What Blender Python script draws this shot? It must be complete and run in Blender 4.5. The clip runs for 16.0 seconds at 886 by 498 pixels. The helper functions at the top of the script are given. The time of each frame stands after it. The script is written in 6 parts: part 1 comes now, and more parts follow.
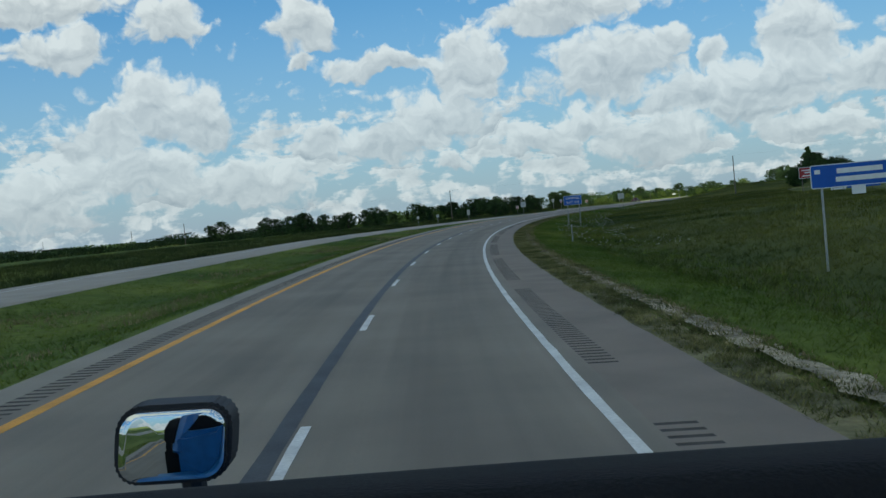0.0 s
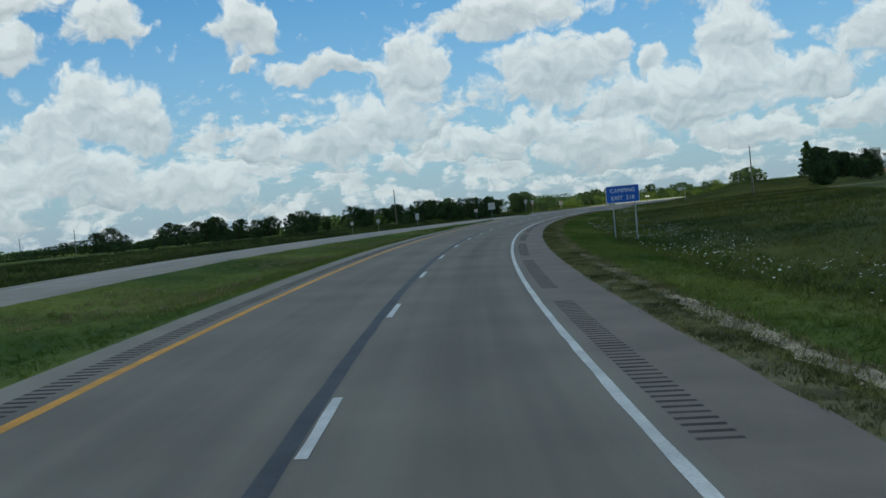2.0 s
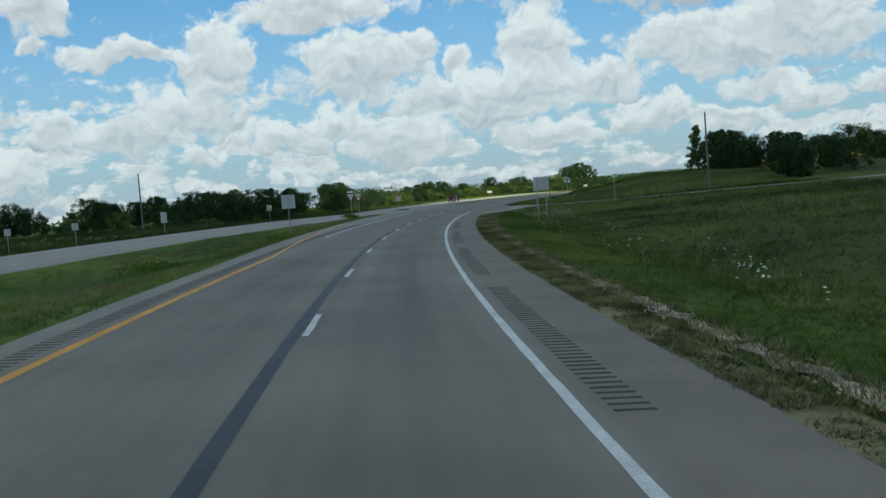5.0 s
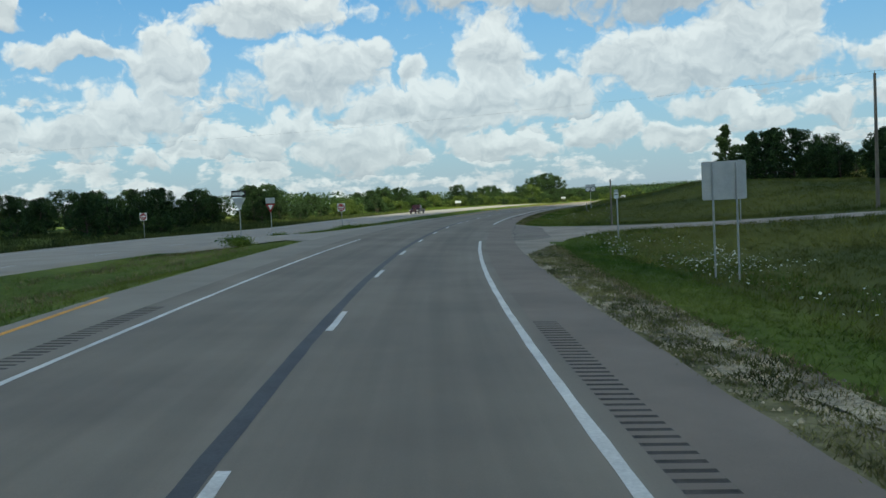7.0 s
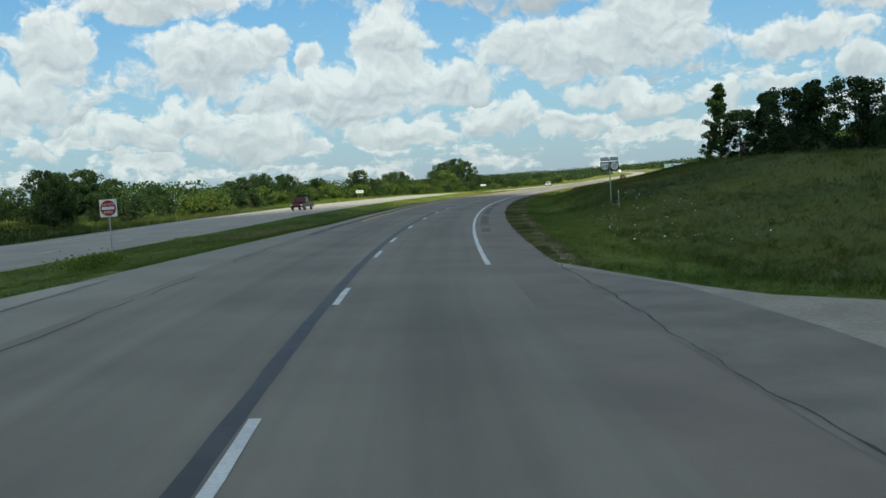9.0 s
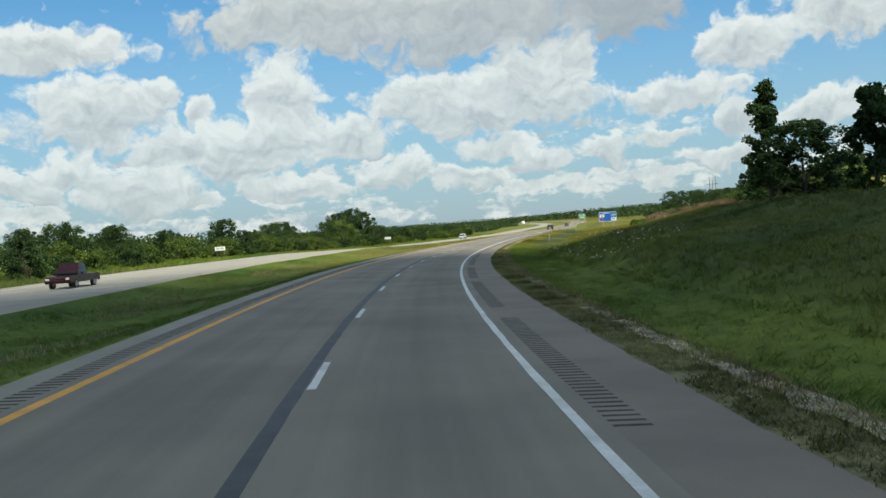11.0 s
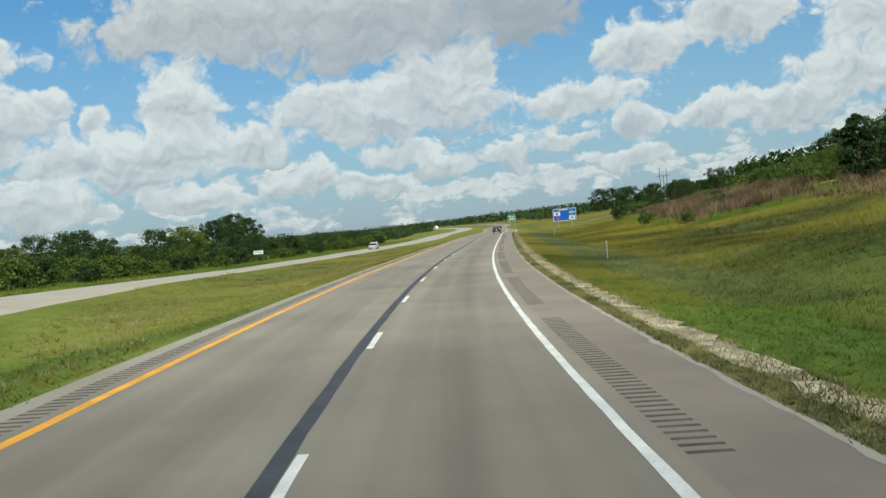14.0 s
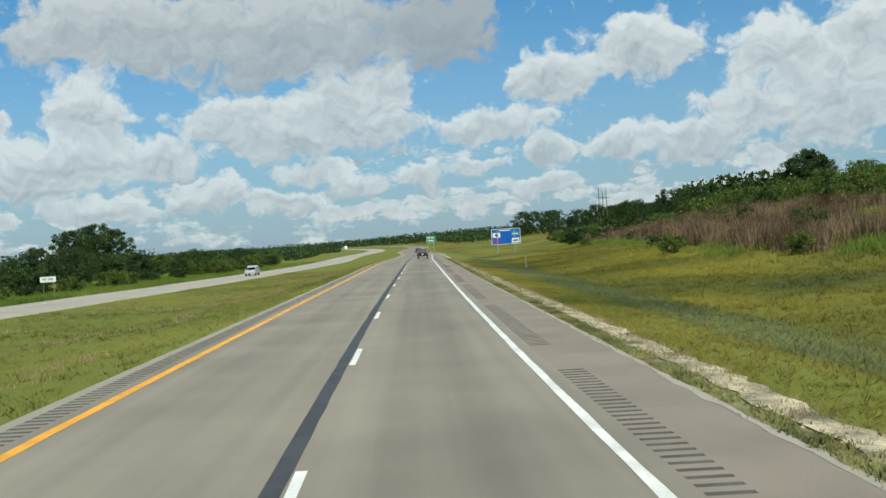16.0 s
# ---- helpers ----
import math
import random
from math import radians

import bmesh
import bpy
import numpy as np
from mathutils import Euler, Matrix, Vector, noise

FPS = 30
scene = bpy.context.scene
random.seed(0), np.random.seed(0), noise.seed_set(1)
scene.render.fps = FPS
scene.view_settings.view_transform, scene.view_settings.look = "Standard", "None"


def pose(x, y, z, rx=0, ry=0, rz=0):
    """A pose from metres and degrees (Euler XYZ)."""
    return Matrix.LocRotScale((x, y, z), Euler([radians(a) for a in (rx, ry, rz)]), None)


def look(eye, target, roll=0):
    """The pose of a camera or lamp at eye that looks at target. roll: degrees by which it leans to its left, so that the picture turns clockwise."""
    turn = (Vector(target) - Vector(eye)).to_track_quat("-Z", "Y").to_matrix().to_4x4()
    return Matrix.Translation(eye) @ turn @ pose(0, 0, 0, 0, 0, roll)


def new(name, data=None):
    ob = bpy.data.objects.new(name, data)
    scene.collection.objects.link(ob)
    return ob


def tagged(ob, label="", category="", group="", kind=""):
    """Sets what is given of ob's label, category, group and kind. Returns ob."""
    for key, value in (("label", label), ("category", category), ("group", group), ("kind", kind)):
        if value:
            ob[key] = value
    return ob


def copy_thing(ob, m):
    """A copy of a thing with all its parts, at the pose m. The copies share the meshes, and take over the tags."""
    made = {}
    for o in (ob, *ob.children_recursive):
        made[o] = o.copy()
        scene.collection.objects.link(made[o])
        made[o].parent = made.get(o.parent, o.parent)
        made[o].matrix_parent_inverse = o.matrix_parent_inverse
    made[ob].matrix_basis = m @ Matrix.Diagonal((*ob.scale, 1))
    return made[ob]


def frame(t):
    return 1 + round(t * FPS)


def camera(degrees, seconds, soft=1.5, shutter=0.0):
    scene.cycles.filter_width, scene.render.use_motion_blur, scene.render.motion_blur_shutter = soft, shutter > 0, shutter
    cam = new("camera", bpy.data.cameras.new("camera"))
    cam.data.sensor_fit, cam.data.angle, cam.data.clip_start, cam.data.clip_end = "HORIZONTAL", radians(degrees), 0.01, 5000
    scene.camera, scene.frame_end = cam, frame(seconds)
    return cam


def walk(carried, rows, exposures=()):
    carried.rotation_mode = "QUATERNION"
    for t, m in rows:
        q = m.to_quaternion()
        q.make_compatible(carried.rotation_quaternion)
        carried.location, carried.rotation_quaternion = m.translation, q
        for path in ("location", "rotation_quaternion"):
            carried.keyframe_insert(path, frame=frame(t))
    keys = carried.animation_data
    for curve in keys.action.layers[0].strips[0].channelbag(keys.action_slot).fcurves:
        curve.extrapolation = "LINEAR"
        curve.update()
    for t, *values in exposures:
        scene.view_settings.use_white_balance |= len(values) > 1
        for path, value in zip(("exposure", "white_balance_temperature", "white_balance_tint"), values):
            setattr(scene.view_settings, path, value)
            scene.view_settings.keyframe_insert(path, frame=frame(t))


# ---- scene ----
import itertools

# ---------------------------------------------------------------- camera
cam = camera(49.65, 16.0, 1.5)
walk(cam, [
    (0.0, pose(1.563, 6.160, 2.330, 88.088, 5.215, -2.258)),
    (0.5, pose(1.818, 21.171, 2.377, 88.791, 4.587, -2.707)),
    (1.0, pose(2.339, 36.144, 2.420, 88.957, 4.773, -3.598)),
    (1.5, pose(3.241, 51.012, 2.521, 88.283, 4.940, -4.673)),
    (2.0, pose(4.375, 65.713, 2.575, 88.036, 5.164, -5.614)),
    (2.5, pose(5.776, 80.305, 2.682, 87.824, 5.545, -6.783)),
    (3.0, pose(7.532, 94.979, 2.772, 87.822, 4.942, -9.036)),
    (3.5, pose(9.622, 109.860, 2.832, 87.277, 4.974, -11.649)),
    (4.0, pose(12.209, 124.882, 2.940, 86.884, 4.597, -12.532)),
    (4.5, pose(15.178, 139.763, 3.011, 87.209, 4.616, -14.574)),
    (5.0, pose(18.538, 154.460, 3.064, 86.828, 4.368, -17.194)),
    (5.5, pose(22.118, 169.078, 3.109, 86.928, 3.975, -17.854)),
    (6.0, pose(25.988, 183.571, 3.150, 87.029, 3.582, -18.546)),
    (6.5, pose(30.154, 197.928, 3.189, 87.130, 3.190, -19.274)),
    (7.0, pose(34.619, 212.141, 3.230, 87.230, 2.797, -20.045)),
    (7.5, pose(39.393, 226.199, 3.267, 87.331, 2.404, -20.867)),
    (8.0, pose(44.469, 240.121, 3.295, 86.925, 2.928, -21.359)),
    (8.5, pose(49.819, 254.012, 3.297, 87.077, 2.527, -23.165)),
    (9.0, pose(55.471, 267.960, 3.338, 86.248, 3.498, -26.044)),
    (9.5, pose(61.573, 281.771, 3.391, 86.935, 3.582, -27.646)),
    (10.0, pose(68.047, 295.524, 3.434, 87.622, 3.666, -29.230)),
    (10.5, pose(74.894, 309.215, 3.464, 88.309, 3.751, -30.793)),
    (11.0, pose(82.111, 322.845, 3.491, 88.996, 3.835, -32.338)),
    (11.5, pose(89.700, 336.409, 3.524, 89.683, 3.919, -33.866)),
    (12.0, pose(97.795, 349.750, 3.585, 88.735, 3.502, -35.239)),
    (12.5, pose(106.100, 362.850, 3.603, 88.252, 4.342, -36.475)),
    (13.0, pose(114.607, 375.600, 3.552, 88.399, 5.497, -36.910)),
    (13.5, pose(123.320, 388.163, 3.550, 88.749, 5.470, -36.157)),
    (14.0, pose(132.246, 400.531, 3.529, 88.964, 5.281, -37.965)),
    (14.5, pose(141.518, 412.717, 3.549, 89.529, 5.375, -39.109)),
    (15.0, pose(150.931, 424.665, 3.588, 89.411, 4.807, -40.683)),
    (15.5, pose(160.502, 436.358, 3.706, 89.807, 4.239, -42.418)),
    (16.0, pose(170.143, 447.859, 3.800, 89.859, 3.545, -43.319)),
], exposures=[(0.0, -0.53, 5920, 0), (4.5, -0.43, 5980, 0), (9.0, -0.33, 6150, 0), (12.0, -0.36, 6260, 2), (14.0, -0.48, 6160, 2), (16.0, -0.54, 5970, 0)])

# ---------------------------------------------------------------- sky and sun
SUN_AZ, SUN_EL = 200.0, 52.0      # degrees clockwise from +y, and above the horizon
world = bpy.data.worlds.new("sky")
scene.world = world
world.use_nodes = True
wn = world.node_tree.nodes
wl = world.node_tree.links
wn.clear()
w_out = wn.new("ShaderNodeOutputWorld")
w_bg = wn.new("ShaderNodeBackground")
w_sky = wn.new("ShaderNodeTexSky")
w_sky.sky_type = 'NISHITA'
w_sky.sun_disc = False
w_sky.sun_elevation = radians(SUN_EL)
w_sky.sun_rotation = radians(SUN_AZ)
w_sky.air_density = 1.0
w_sky.dust_density = 0.3
w_sky.ozone_density = 3.0
SKY_STRENGTH = 0.1
w_bg.inputs["Strength"].default_value = SKY_STRENGTH


def wmath(op, a, b=None, c=None, clamp=False):
    n = wn.new("ShaderNodeMath")
    n.operation = op
    n.use_clamp = clamp
    for i, v in enumerate((a, b, c)):
        if v is None:
            continue
        if isinstance(v, (int, float)):
            n.inputs[i].default_value = v
        else:
            wl.new(v, n.inputs[i])
    return n.outputs[0]


def wvec(op, a, b=None, out=0):
    n = wn.new("ShaderNodeVectorMath")
    n.operation = op
    for i, v in enumerate((a, b)):
        if v is None:
            continue
        if isinstance(v, tuple):
            n.inputs[i].default_value = v
        else:
            wl.new(v, n.inputs[i])
    return n.outputs[out]


def wnoise(vec, scale, detail, rough=0.55):
    n = wn.new("ShaderNodeTexNoise")
    n.inputs["Scale"].default_value = scale
    n.inputs["Detail"].default_value = detail
    n.inputs["Roughness"].default_value = rough
    wl.new(vec, n.inputs["Vector"])
    return n


def wmix(fac, a, b):
    n = wn.new("ShaderNodeMix")
    n.data_type = 'RGBA'
    for sock, v in ((n.inputs[0], fac), (n.inputs[6], a), (n.inputs[7], b)):
        if isinstance(v, tuple):
            sock.default_value = (*v, 1)
        elif isinstance(v, (int, float)):
            sock.default_value = v
        else:
            wl.new(v, sock)
    return n.outputs[2]


# the direction as azimuth and elevation in degrees
w_tc = wn.new("ShaderNodeTexCoord")
w_sep = wn.new("ShaderNodeSeparateXYZ")
wl.new(w_tc.outputs["Generated"], w_sep.inputs[0])
w_az = wmath('MULTIPLY', wmath('ARCTAN2', w_sep.outputs[0], w_sep.outputs[1]), 180 / math.pi)
w_el = wmath('MULTIPLY', wmath('ARCSINE', w_sep.outputs[2]), 180 / math.pi)
w_com = wn.new("ShaderNodeCombineXYZ")
wl.new(w_az, w_com.inputs[0])
wl.new(w_el, w_com.inputs[1])
w_dir = w_com.outputs[0]
# billowing edges: the direction is pushed about by two scales of noise
w_n1 = wnoise(w_dir, 0.45, 4, 0.5)
w_push = wvec('MULTIPLY', wvec('SUBTRACT', w_n1.outputs[1], (0.5, 0.5, 0.5)), (3.0, 3.0, 0.0))
w_pos = wvec('ADD', w_dir, w_push)


def wpuff(vec, scale):
    """Rounded heads of cloud: smooth cells at several scales, 1 at the middle of a head."""
    n = wn.new("ShaderNodeTexVoronoi")
    n.voronoi_dimensions = '2D'
    n.feature = 'SMOOTH_F1'
    n.normalize = True
    n.inputs["Scale"].default_value = scale
    n.inputs["Detail"].default_value = 2.0
    n.inputs["Roughness"].default_value = 0.5
    n.inputs["Lacunarity"].default_value = 2.3
    n.inputs["Smoothness"].default_value = 0.35
    wl.new(vec, n.inputs["Vector"])
    return wmath('SUBTRACT', 1.0, n.outputs["Distance"])


w_start = wn.new("ShaderNodeCombineXYZ")
w_start.inputs[0].default_value = -1.0
w_start.inputs[2].default_value = 0.001
cloud_all, cloud_dark = w_start.outputs[0], 0.0


def cumulus(a, e, half_w, half_h, shade=0.0):
    """One heap of cloud at azimuth a and elevation e, with its half width and height, in degrees."""
    global cloud_all, cloud_dark
    q = wvec('MULTIPLY', wvec('SUBTRACT', w_pos, (a, e, 0.0)), (1 / half_w, 1 / half_h, 0.0))
    near = wmath('SUBTRACT', 1.17, wvec('LENGTH', q, out=1))
    tall = wvec('DOT_PRODUCT', q, (0.0, 1.0, 0.0), out=1)
    so_far = wn.new("ShaderNodeSeparateXYZ")
    wl.new(cloud_all, so_far.inputs[0])
    w = wmath('MAXIMUM', near, 0.0)
    # the nearest heap, the sum of the heights within the heaps, and their weights
    com = wn.new("ShaderNodeCombineXYZ")
    wl.new(wmath('MAXIMUM', near, so_far.outputs[0]), com.inputs[0])
    wl.new(wmath('MULTIPLY_ADD', w, tall, so_far.outputs[1]), com.inputs[1])
    wl.new(wmath('ADD', w, so_far.outputs[2]), com.inputs[2])
    cloud_all = com.outputs[0]
    if shade:
        cloud_dark = wmath('MULTIPLY_ADD', w, shade, cloud_dark)


cumulus(-19.7, 13.4, 5.2, 1.1)
cumulus(-18.7, 11.1, 3.3, 1.3)
cumulus(-12.7, 12.4, 2.6, 1.5)
cumulus(-5.0, 11.8, 2.1, 1.7)
cumulus(-5.3, 9.9, 0.9, 0.7)
cumulus(-13.9, 7.7, 2.7, 2.3)
cumulus(-11.2, 7.1, 2.5, 2.2)
cumulus(-16.5, 6.4, 2.6, 1.7)
cumulus(-20.7, 2.8, 3.7, 1.7)
cumulus(-14.6, 3.9, 5.1, 1.7)
cumulus(-8.7, 3.0, 4.1, 1.5)
cumulus(4.6, 8.8, 2.5, 2.7)
cumulus(-0.4, 9.3, 3.9, 0.9)
cumulus(2.3, 6.0, 3.9, 1.6)
cumulus(-0.8, 4.8, 3.4, 1.4)
cumulus(-4.4, 5.5, 1.7, 1.1)
cumulus(3.1, 3.3, 1.5, 0.9)
cumulus(10.5, 11.4, 5.3, 1.3)
cumulus(12.9, 7.9, 4.8, 2.3)
cumulus(16.5, 8.9, 1.3, 1.2)
cumulus(8.6, 4.0, 2.9, 0.9)
cumulus(11.3, 4.8, 2.5, 1.1)
cumulus(17.5, 5.8, 2.9, 1.4)
cumulus(18.9, 7.6, 1.1, 0.9)
cumulus(23.5, 8.5, 2.7, 2.7)
cumulus(21.8, 5.7, 3.9, 1.9)
cumulus(14.8, 3.6, 4.4, 1.4)
cumulus(32.4, 7.8, 5.1, 1.9)
cumulus(37.6, 7.4, 5.8, 1.5)
cumulus(29.3, 3.4, 2.0, 0.8)
cumulus(35.9, 4.9, 2.7, 0.8)
cumulus(26.8, 6.1, 3.2, 1.4)
cumulus(31.0, 7.8, 3.6, 1.6)
cumulus(34.9, 6.7, 3.4, 1.4)
cumulus(38.3, 8.4, 4.3, 2.5)
cumulus(40.7, 9.8, 1.7, 1.7)
cumulus(26.3, 13.0, 9.0, 2.6, 0.35)
cumulus(34.6, 12.6, 8.0, 3.2, 0.45)
cumulus(43.3, 12.6, 4.8, 2.4, 0.75)
cumulus(38.7, 4.2, 1.9, 0.9)
cumulus(42.1, 4.4, 2.2, 0.9)
cumulus(30.1, 3.8, 2.7, 1.0)
cumulus(34.0, 3.0, 2.4, 0.9)
cumulus(46.7, 7.2, 3.9, 1.0)
cumulus(50.2, 9.5, 3.6, 1.8)
cumulus(55.5, 10.8, 4.0, 2.1)
cumulus(49.8, 5.5, 1.6, 1.3)
cumulus(54.2, 5.5, 2.4, 1.1)
cumulus(63.3, 9.7, 3.3, 2.5)
cumulus(61.6, 6.9, 3.7, 1.9)
cumulus(58.7, 5.5, 4.1, 1.4)
cumulus(66.1, 6.9, 4.1, 3.2)
cumulus(68.0, 10.0, 2.7, 2.4)
cumulus(49.1, 3.5, 3.4, 0.8)
cumulus(20.5, 5.6, 3.1, 2.0)
cumulus(24.2, 3.2, 4.1, 0.8)
cumulus(45.5, 4.8, 2.0, 0.7)
w_heaps = wn.new("ShaderNodeSeparateXYZ")
wl.new(cloud_all, w_heaps.inputs[0])
cloud_best, cloud_sum, cloud_weight = w_heaps.outputs
# the sky goes on in the same way all round
w_n3 = wnoise(wvec('MULTIPLY', w_dir, (1.0, 1.6, 1.0)), 0.085, 6, 0.6)
w_high = wmath('MULTIPLY', wmath('SUBTRACT', w_n3.outputs[0], 0.46), 5.0)
w_out_az = wmath('MULTIPLY', wmath('SUBTRACT', wmath('ABSOLUTE', wmath('ADD', w_az, -22.0)), 52.0), 0.15, clamp=True)
w_out_el = wmath('MULTIPLY', wmath('SUBTRACT', w_el, 20.0), 0.15, clamp=True)
w_elsewhere = wmath('MULTIPLY', w_high, wmath('MAXIMUM', w_out_az, w_out_el))
# small flat heaps low over the horizon
w_n4 = wnoise(wvec('MULTIPLY', w_dir, (0.55, 1.5, 1.0)), 0.42, 5, 0.6)
w_band = wmath('MULTIPLY', wmath('SUBTRACT', 1.0, wmath('MULTIPLY', wmath('ABSOLUTE', wmath('ADD', w_el, -3.5)), 0.17), clamp=True), wmath('SUBTRACT', 1.0, wmath('MAXIMUM', w_out_az, w_out_el)))
w_small = wmath('SUBTRACT', wmath('MULTIPLY', wmath('MULTIPLY', wmath('SUBTRACT', w_n4.outputs[0], 0.405), 4.2), w_band), 0.02)
w_small = wmath('SUBTRACT', w_small, wmath('MULTIPLY', wmath('MULTIPLY', wmath('ADD', w_az, -12.0), 0.03, clamp=True), 0.17))
w_body = wmath('MAXIMUM', wmath('MAXIMUM', cloud_best, w_small), wmath('SUBTRACT', w_elsewhere, 0.02))
w_n2 = wnoise(w_dir, 1.1, 6, 0.6)
w_head = wpuff(wvec('MULTIPLY', w_pos, (1.0, 1.15, 1.0)), 0.62)
w_ragged = wmath('MULTIPLY_ADD', wmath('SUBTRACT', w_n2.outputs[0], 0.5), 0.36, w_body)
w_edge = wmath('MULTIPLY_ADD', wmath('SUBTRACT', w_head, 0.70), 1.1, w_ragged)
w_mr = wn.new("ShaderNodeMapRange")
w_mr.interpolation_type = 'SMOOTHSTEP'
w_mr.inputs["From Min"].default_value = 0.11
w_mr.inputs["From Max"].default_value = 0.46
wl.new(w_edge, w_mr.inputs["Value"])
w_cover = w_mr.outputs[0]
# lit tops and grey undersides
w_tall = wmath('DIVIDE', cloud_sum, cloud_weight)
w_over = wpuff(wvec('MULTIPLY', wvec('ADD', w_pos, (-0.12, 0.42, 0.0)), (1.0, 1.15, 1.0)), 0.62)
w_relief = wmath('MULTIPLY', wmath('SUBTRACT', w_head, w_over), 0.9)
w_lit = wmath('ADD', wmath('MULTIPLY_ADD', w_tall, 0.36, 0.66), w_relief, clamp=True)
w_dim = wmath('SUBTRACT', 1.0, wmath('DIVIDE', cloud_dark, cloud_weight), clamp=True)
w_thin = wmath('MULTIPLY', wmath('MULTIPLY_ADD', wmath('SUBTRACT', 0.75, w_body), 0.35, w_lit, clamp=True), w_dim)
w_cloud = wmix(w_thin, (4.3, 4.75, 5.25), (11.1, 10.95, 10.6))
# pale haze low down
w_low = wmath('SUBTRACT', 1.0, wmath('DIVIDE', w_el, 15.0), clamp=True)
w_haze = wmath('MULTIPLY', wmath('POWER', w_low, 1.2), 0.92)
w_hsv = wn.new("ShaderNodeHueSaturation")
w_hsv.inputs["Saturation"].default_value = 1.04
wl.new(wvec('MULTIPLY', w_sky.outputs[0], (0.98, 1.40, 1.54)), w_hsv.inputs["Color"])
w_clear = wmix(w_haze, w_hsv.outputs[0], (4.7, 5.45, 6.5))
w_soft = wmath('MULTIPLY', w_cover, wmath('MULTIPLY_ADD', w_low, -0.25, 1.0))
wl.new(wmix(w_soft, w_clear, w_cloud), w_bg.inputs["Color"])
wl.new(w_bg.outputs[0], w_out.inputs["Surface"])

sun_data = bpy.data.lights.new("sun", 'SUN')
sun_data.energy = 7.0
sun_data.angle = radians(0.9)
sun_data.color = (1.0, 0.91, 0.74)
sun = new("sun", sun_data)
az, el = radians(SUN_AZ), radians(SUN_EL)
to_sun = Vector((math.sin(az) * math.cos(el), math.cos(az) * math.cos(el), math.sin(el)))
sun.matrix_world = look(to_sun * 100, (0, 0, 0))
scene.view_settings.exposure = 0.0


# ---------------------------------------------------------------- materials
def material(name, base, rough=0.8, vary=0.25, scale=2.0, fine=30.0, bump=0.2, metal=0.0, other=None, stretch=(1, 1, 1), island=0.0, spec=0.5, through_light=0.0):
    """A surface with two scales of colour change, a fine relief and, if asked, a change from piece to piece."""
    m = bpy.data.materials.new(name)
    m.use_nodes = True
    nt = m.node_tree
    b = nt.nodes["Principled BSDF"]
    b.inputs["Roughness"].default_value = rough
    b.inputs["Metallic"].default_value = metal
    b.inputs["Specular IOR Level"].default_value = spec
    tc = nt.nodes.new("ShaderNodeTexCoord")
    mp = nt.nodes.new("ShaderNodeMapping")
    mp.inputs["Scale"].default_value = stretch
    nt.links.new(tc.outputs["Object"], mp.inputs["Vector"])
    n1 = nt.nodes.new("ShaderNodeTexNoise")
    n1.inputs["Scale"].default_value = scale
    n1.inputs["Detail"].default_value = 6
    n2 = nt.nodes.new("ShaderNodeTexNoise")
    n2.inputs["Scale"].default_value = fine
    n2.inputs["Detail"].default_value = 4
    for n in (n1, n2):
        nt.links.new(mp.outputs[0], n.inputs["Vector"])
    ramp = nt.nodes.new("ShaderNodeValToRGB")
    lo = tuple(c * (1 - vary) for c in base)
    hi = tuple(min(1, c * (1 + vary)) for c in (other or base))
    ramp.color_ramp.elements[0].position = 0.34
    ramp.color_ramp.elements[1].position = 0.66
    ramp.color_ramp.elements[0].color = (*lo, 1)
    ramp.color_ramp.elements[1].color = (*hi, 1)
    nt.links.new(n1.outputs[0], ramp.inputs[0])
    fine_v = nt.nodes.new("ShaderNodeMapRange")
    fine_v.inputs["From Min"].default_value = 0.3
    fine_v.inputs["From Max"].default_value = 0.7
    fine_v.inputs["To Min"].default_value = 1 - vary * 0.8
    fine_v.inputs["To Max"].default_value = 1 + vary * 0.8
    nt.links.new(n2.outputs[0], fine_v.inputs["Value"])
    mul = nt.nodes.new("ShaderNodeVectorMath")
    mul.operation = 'SCALE'
    nt.links.new(ramp.outputs[0], mul.inputs[0])
    nt.links.new(fine_v.outputs[0], mul.inputs["Scale"])
    colour = mul.outputs[0]
    if island:
        geo = nt.nodes.new("ShaderNodeNewGeometry")
        mr = nt.nodes.new("ShaderNodeMapRange")
        mr.inputs["To Min"].default_value = 1 - island
        mr.inputs["To Max"].default_value = 1 + island
        nt.links.new(geo.outputs["Random Per Island"], mr.inputs["Value"])
        m2 = nt.nodes.new("ShaderNodeVectorMath")
        m2.operation = 'SCALE'
        nt.links.new(colour, m2.inputs[0])
        nt.links.new(mr.outputs[0], m2.inputs["Scale"])
        colour = m2.outputs[0]
    nt.links.new(colour, b.inputs["Base Color"])
    if bump:
        bp = nt.nodes.new("ShaderNodeBump")
        bp.inputs["Strength"].default_value = bump
        bp.inputs["Distance"].default_value = 0.02
        nt.links.new(n2.outputs[0], bp.inputs["Height"])
        nt.links.new(bp.outputs[0], b.inputs["Normal"])
    if through_light:
        tr = nt.nodes.new("ShaderNodeBsdfTranslucent")
        nt.links.new(colour, tr.inputs["Color"])
        mx = nt.nodes.new("ShaderNodeMixShader")
        mx.inputs[0].default_value = through_light
        nt.links.new(b.outputs[0], mx.inputs[1])
        nt.links.new(tr.outputs[0], mx.inputs[2])
        nt.links.new(mx.outputs[0], nt.nodes["Material Output"].inputs["Surface"])
    return m


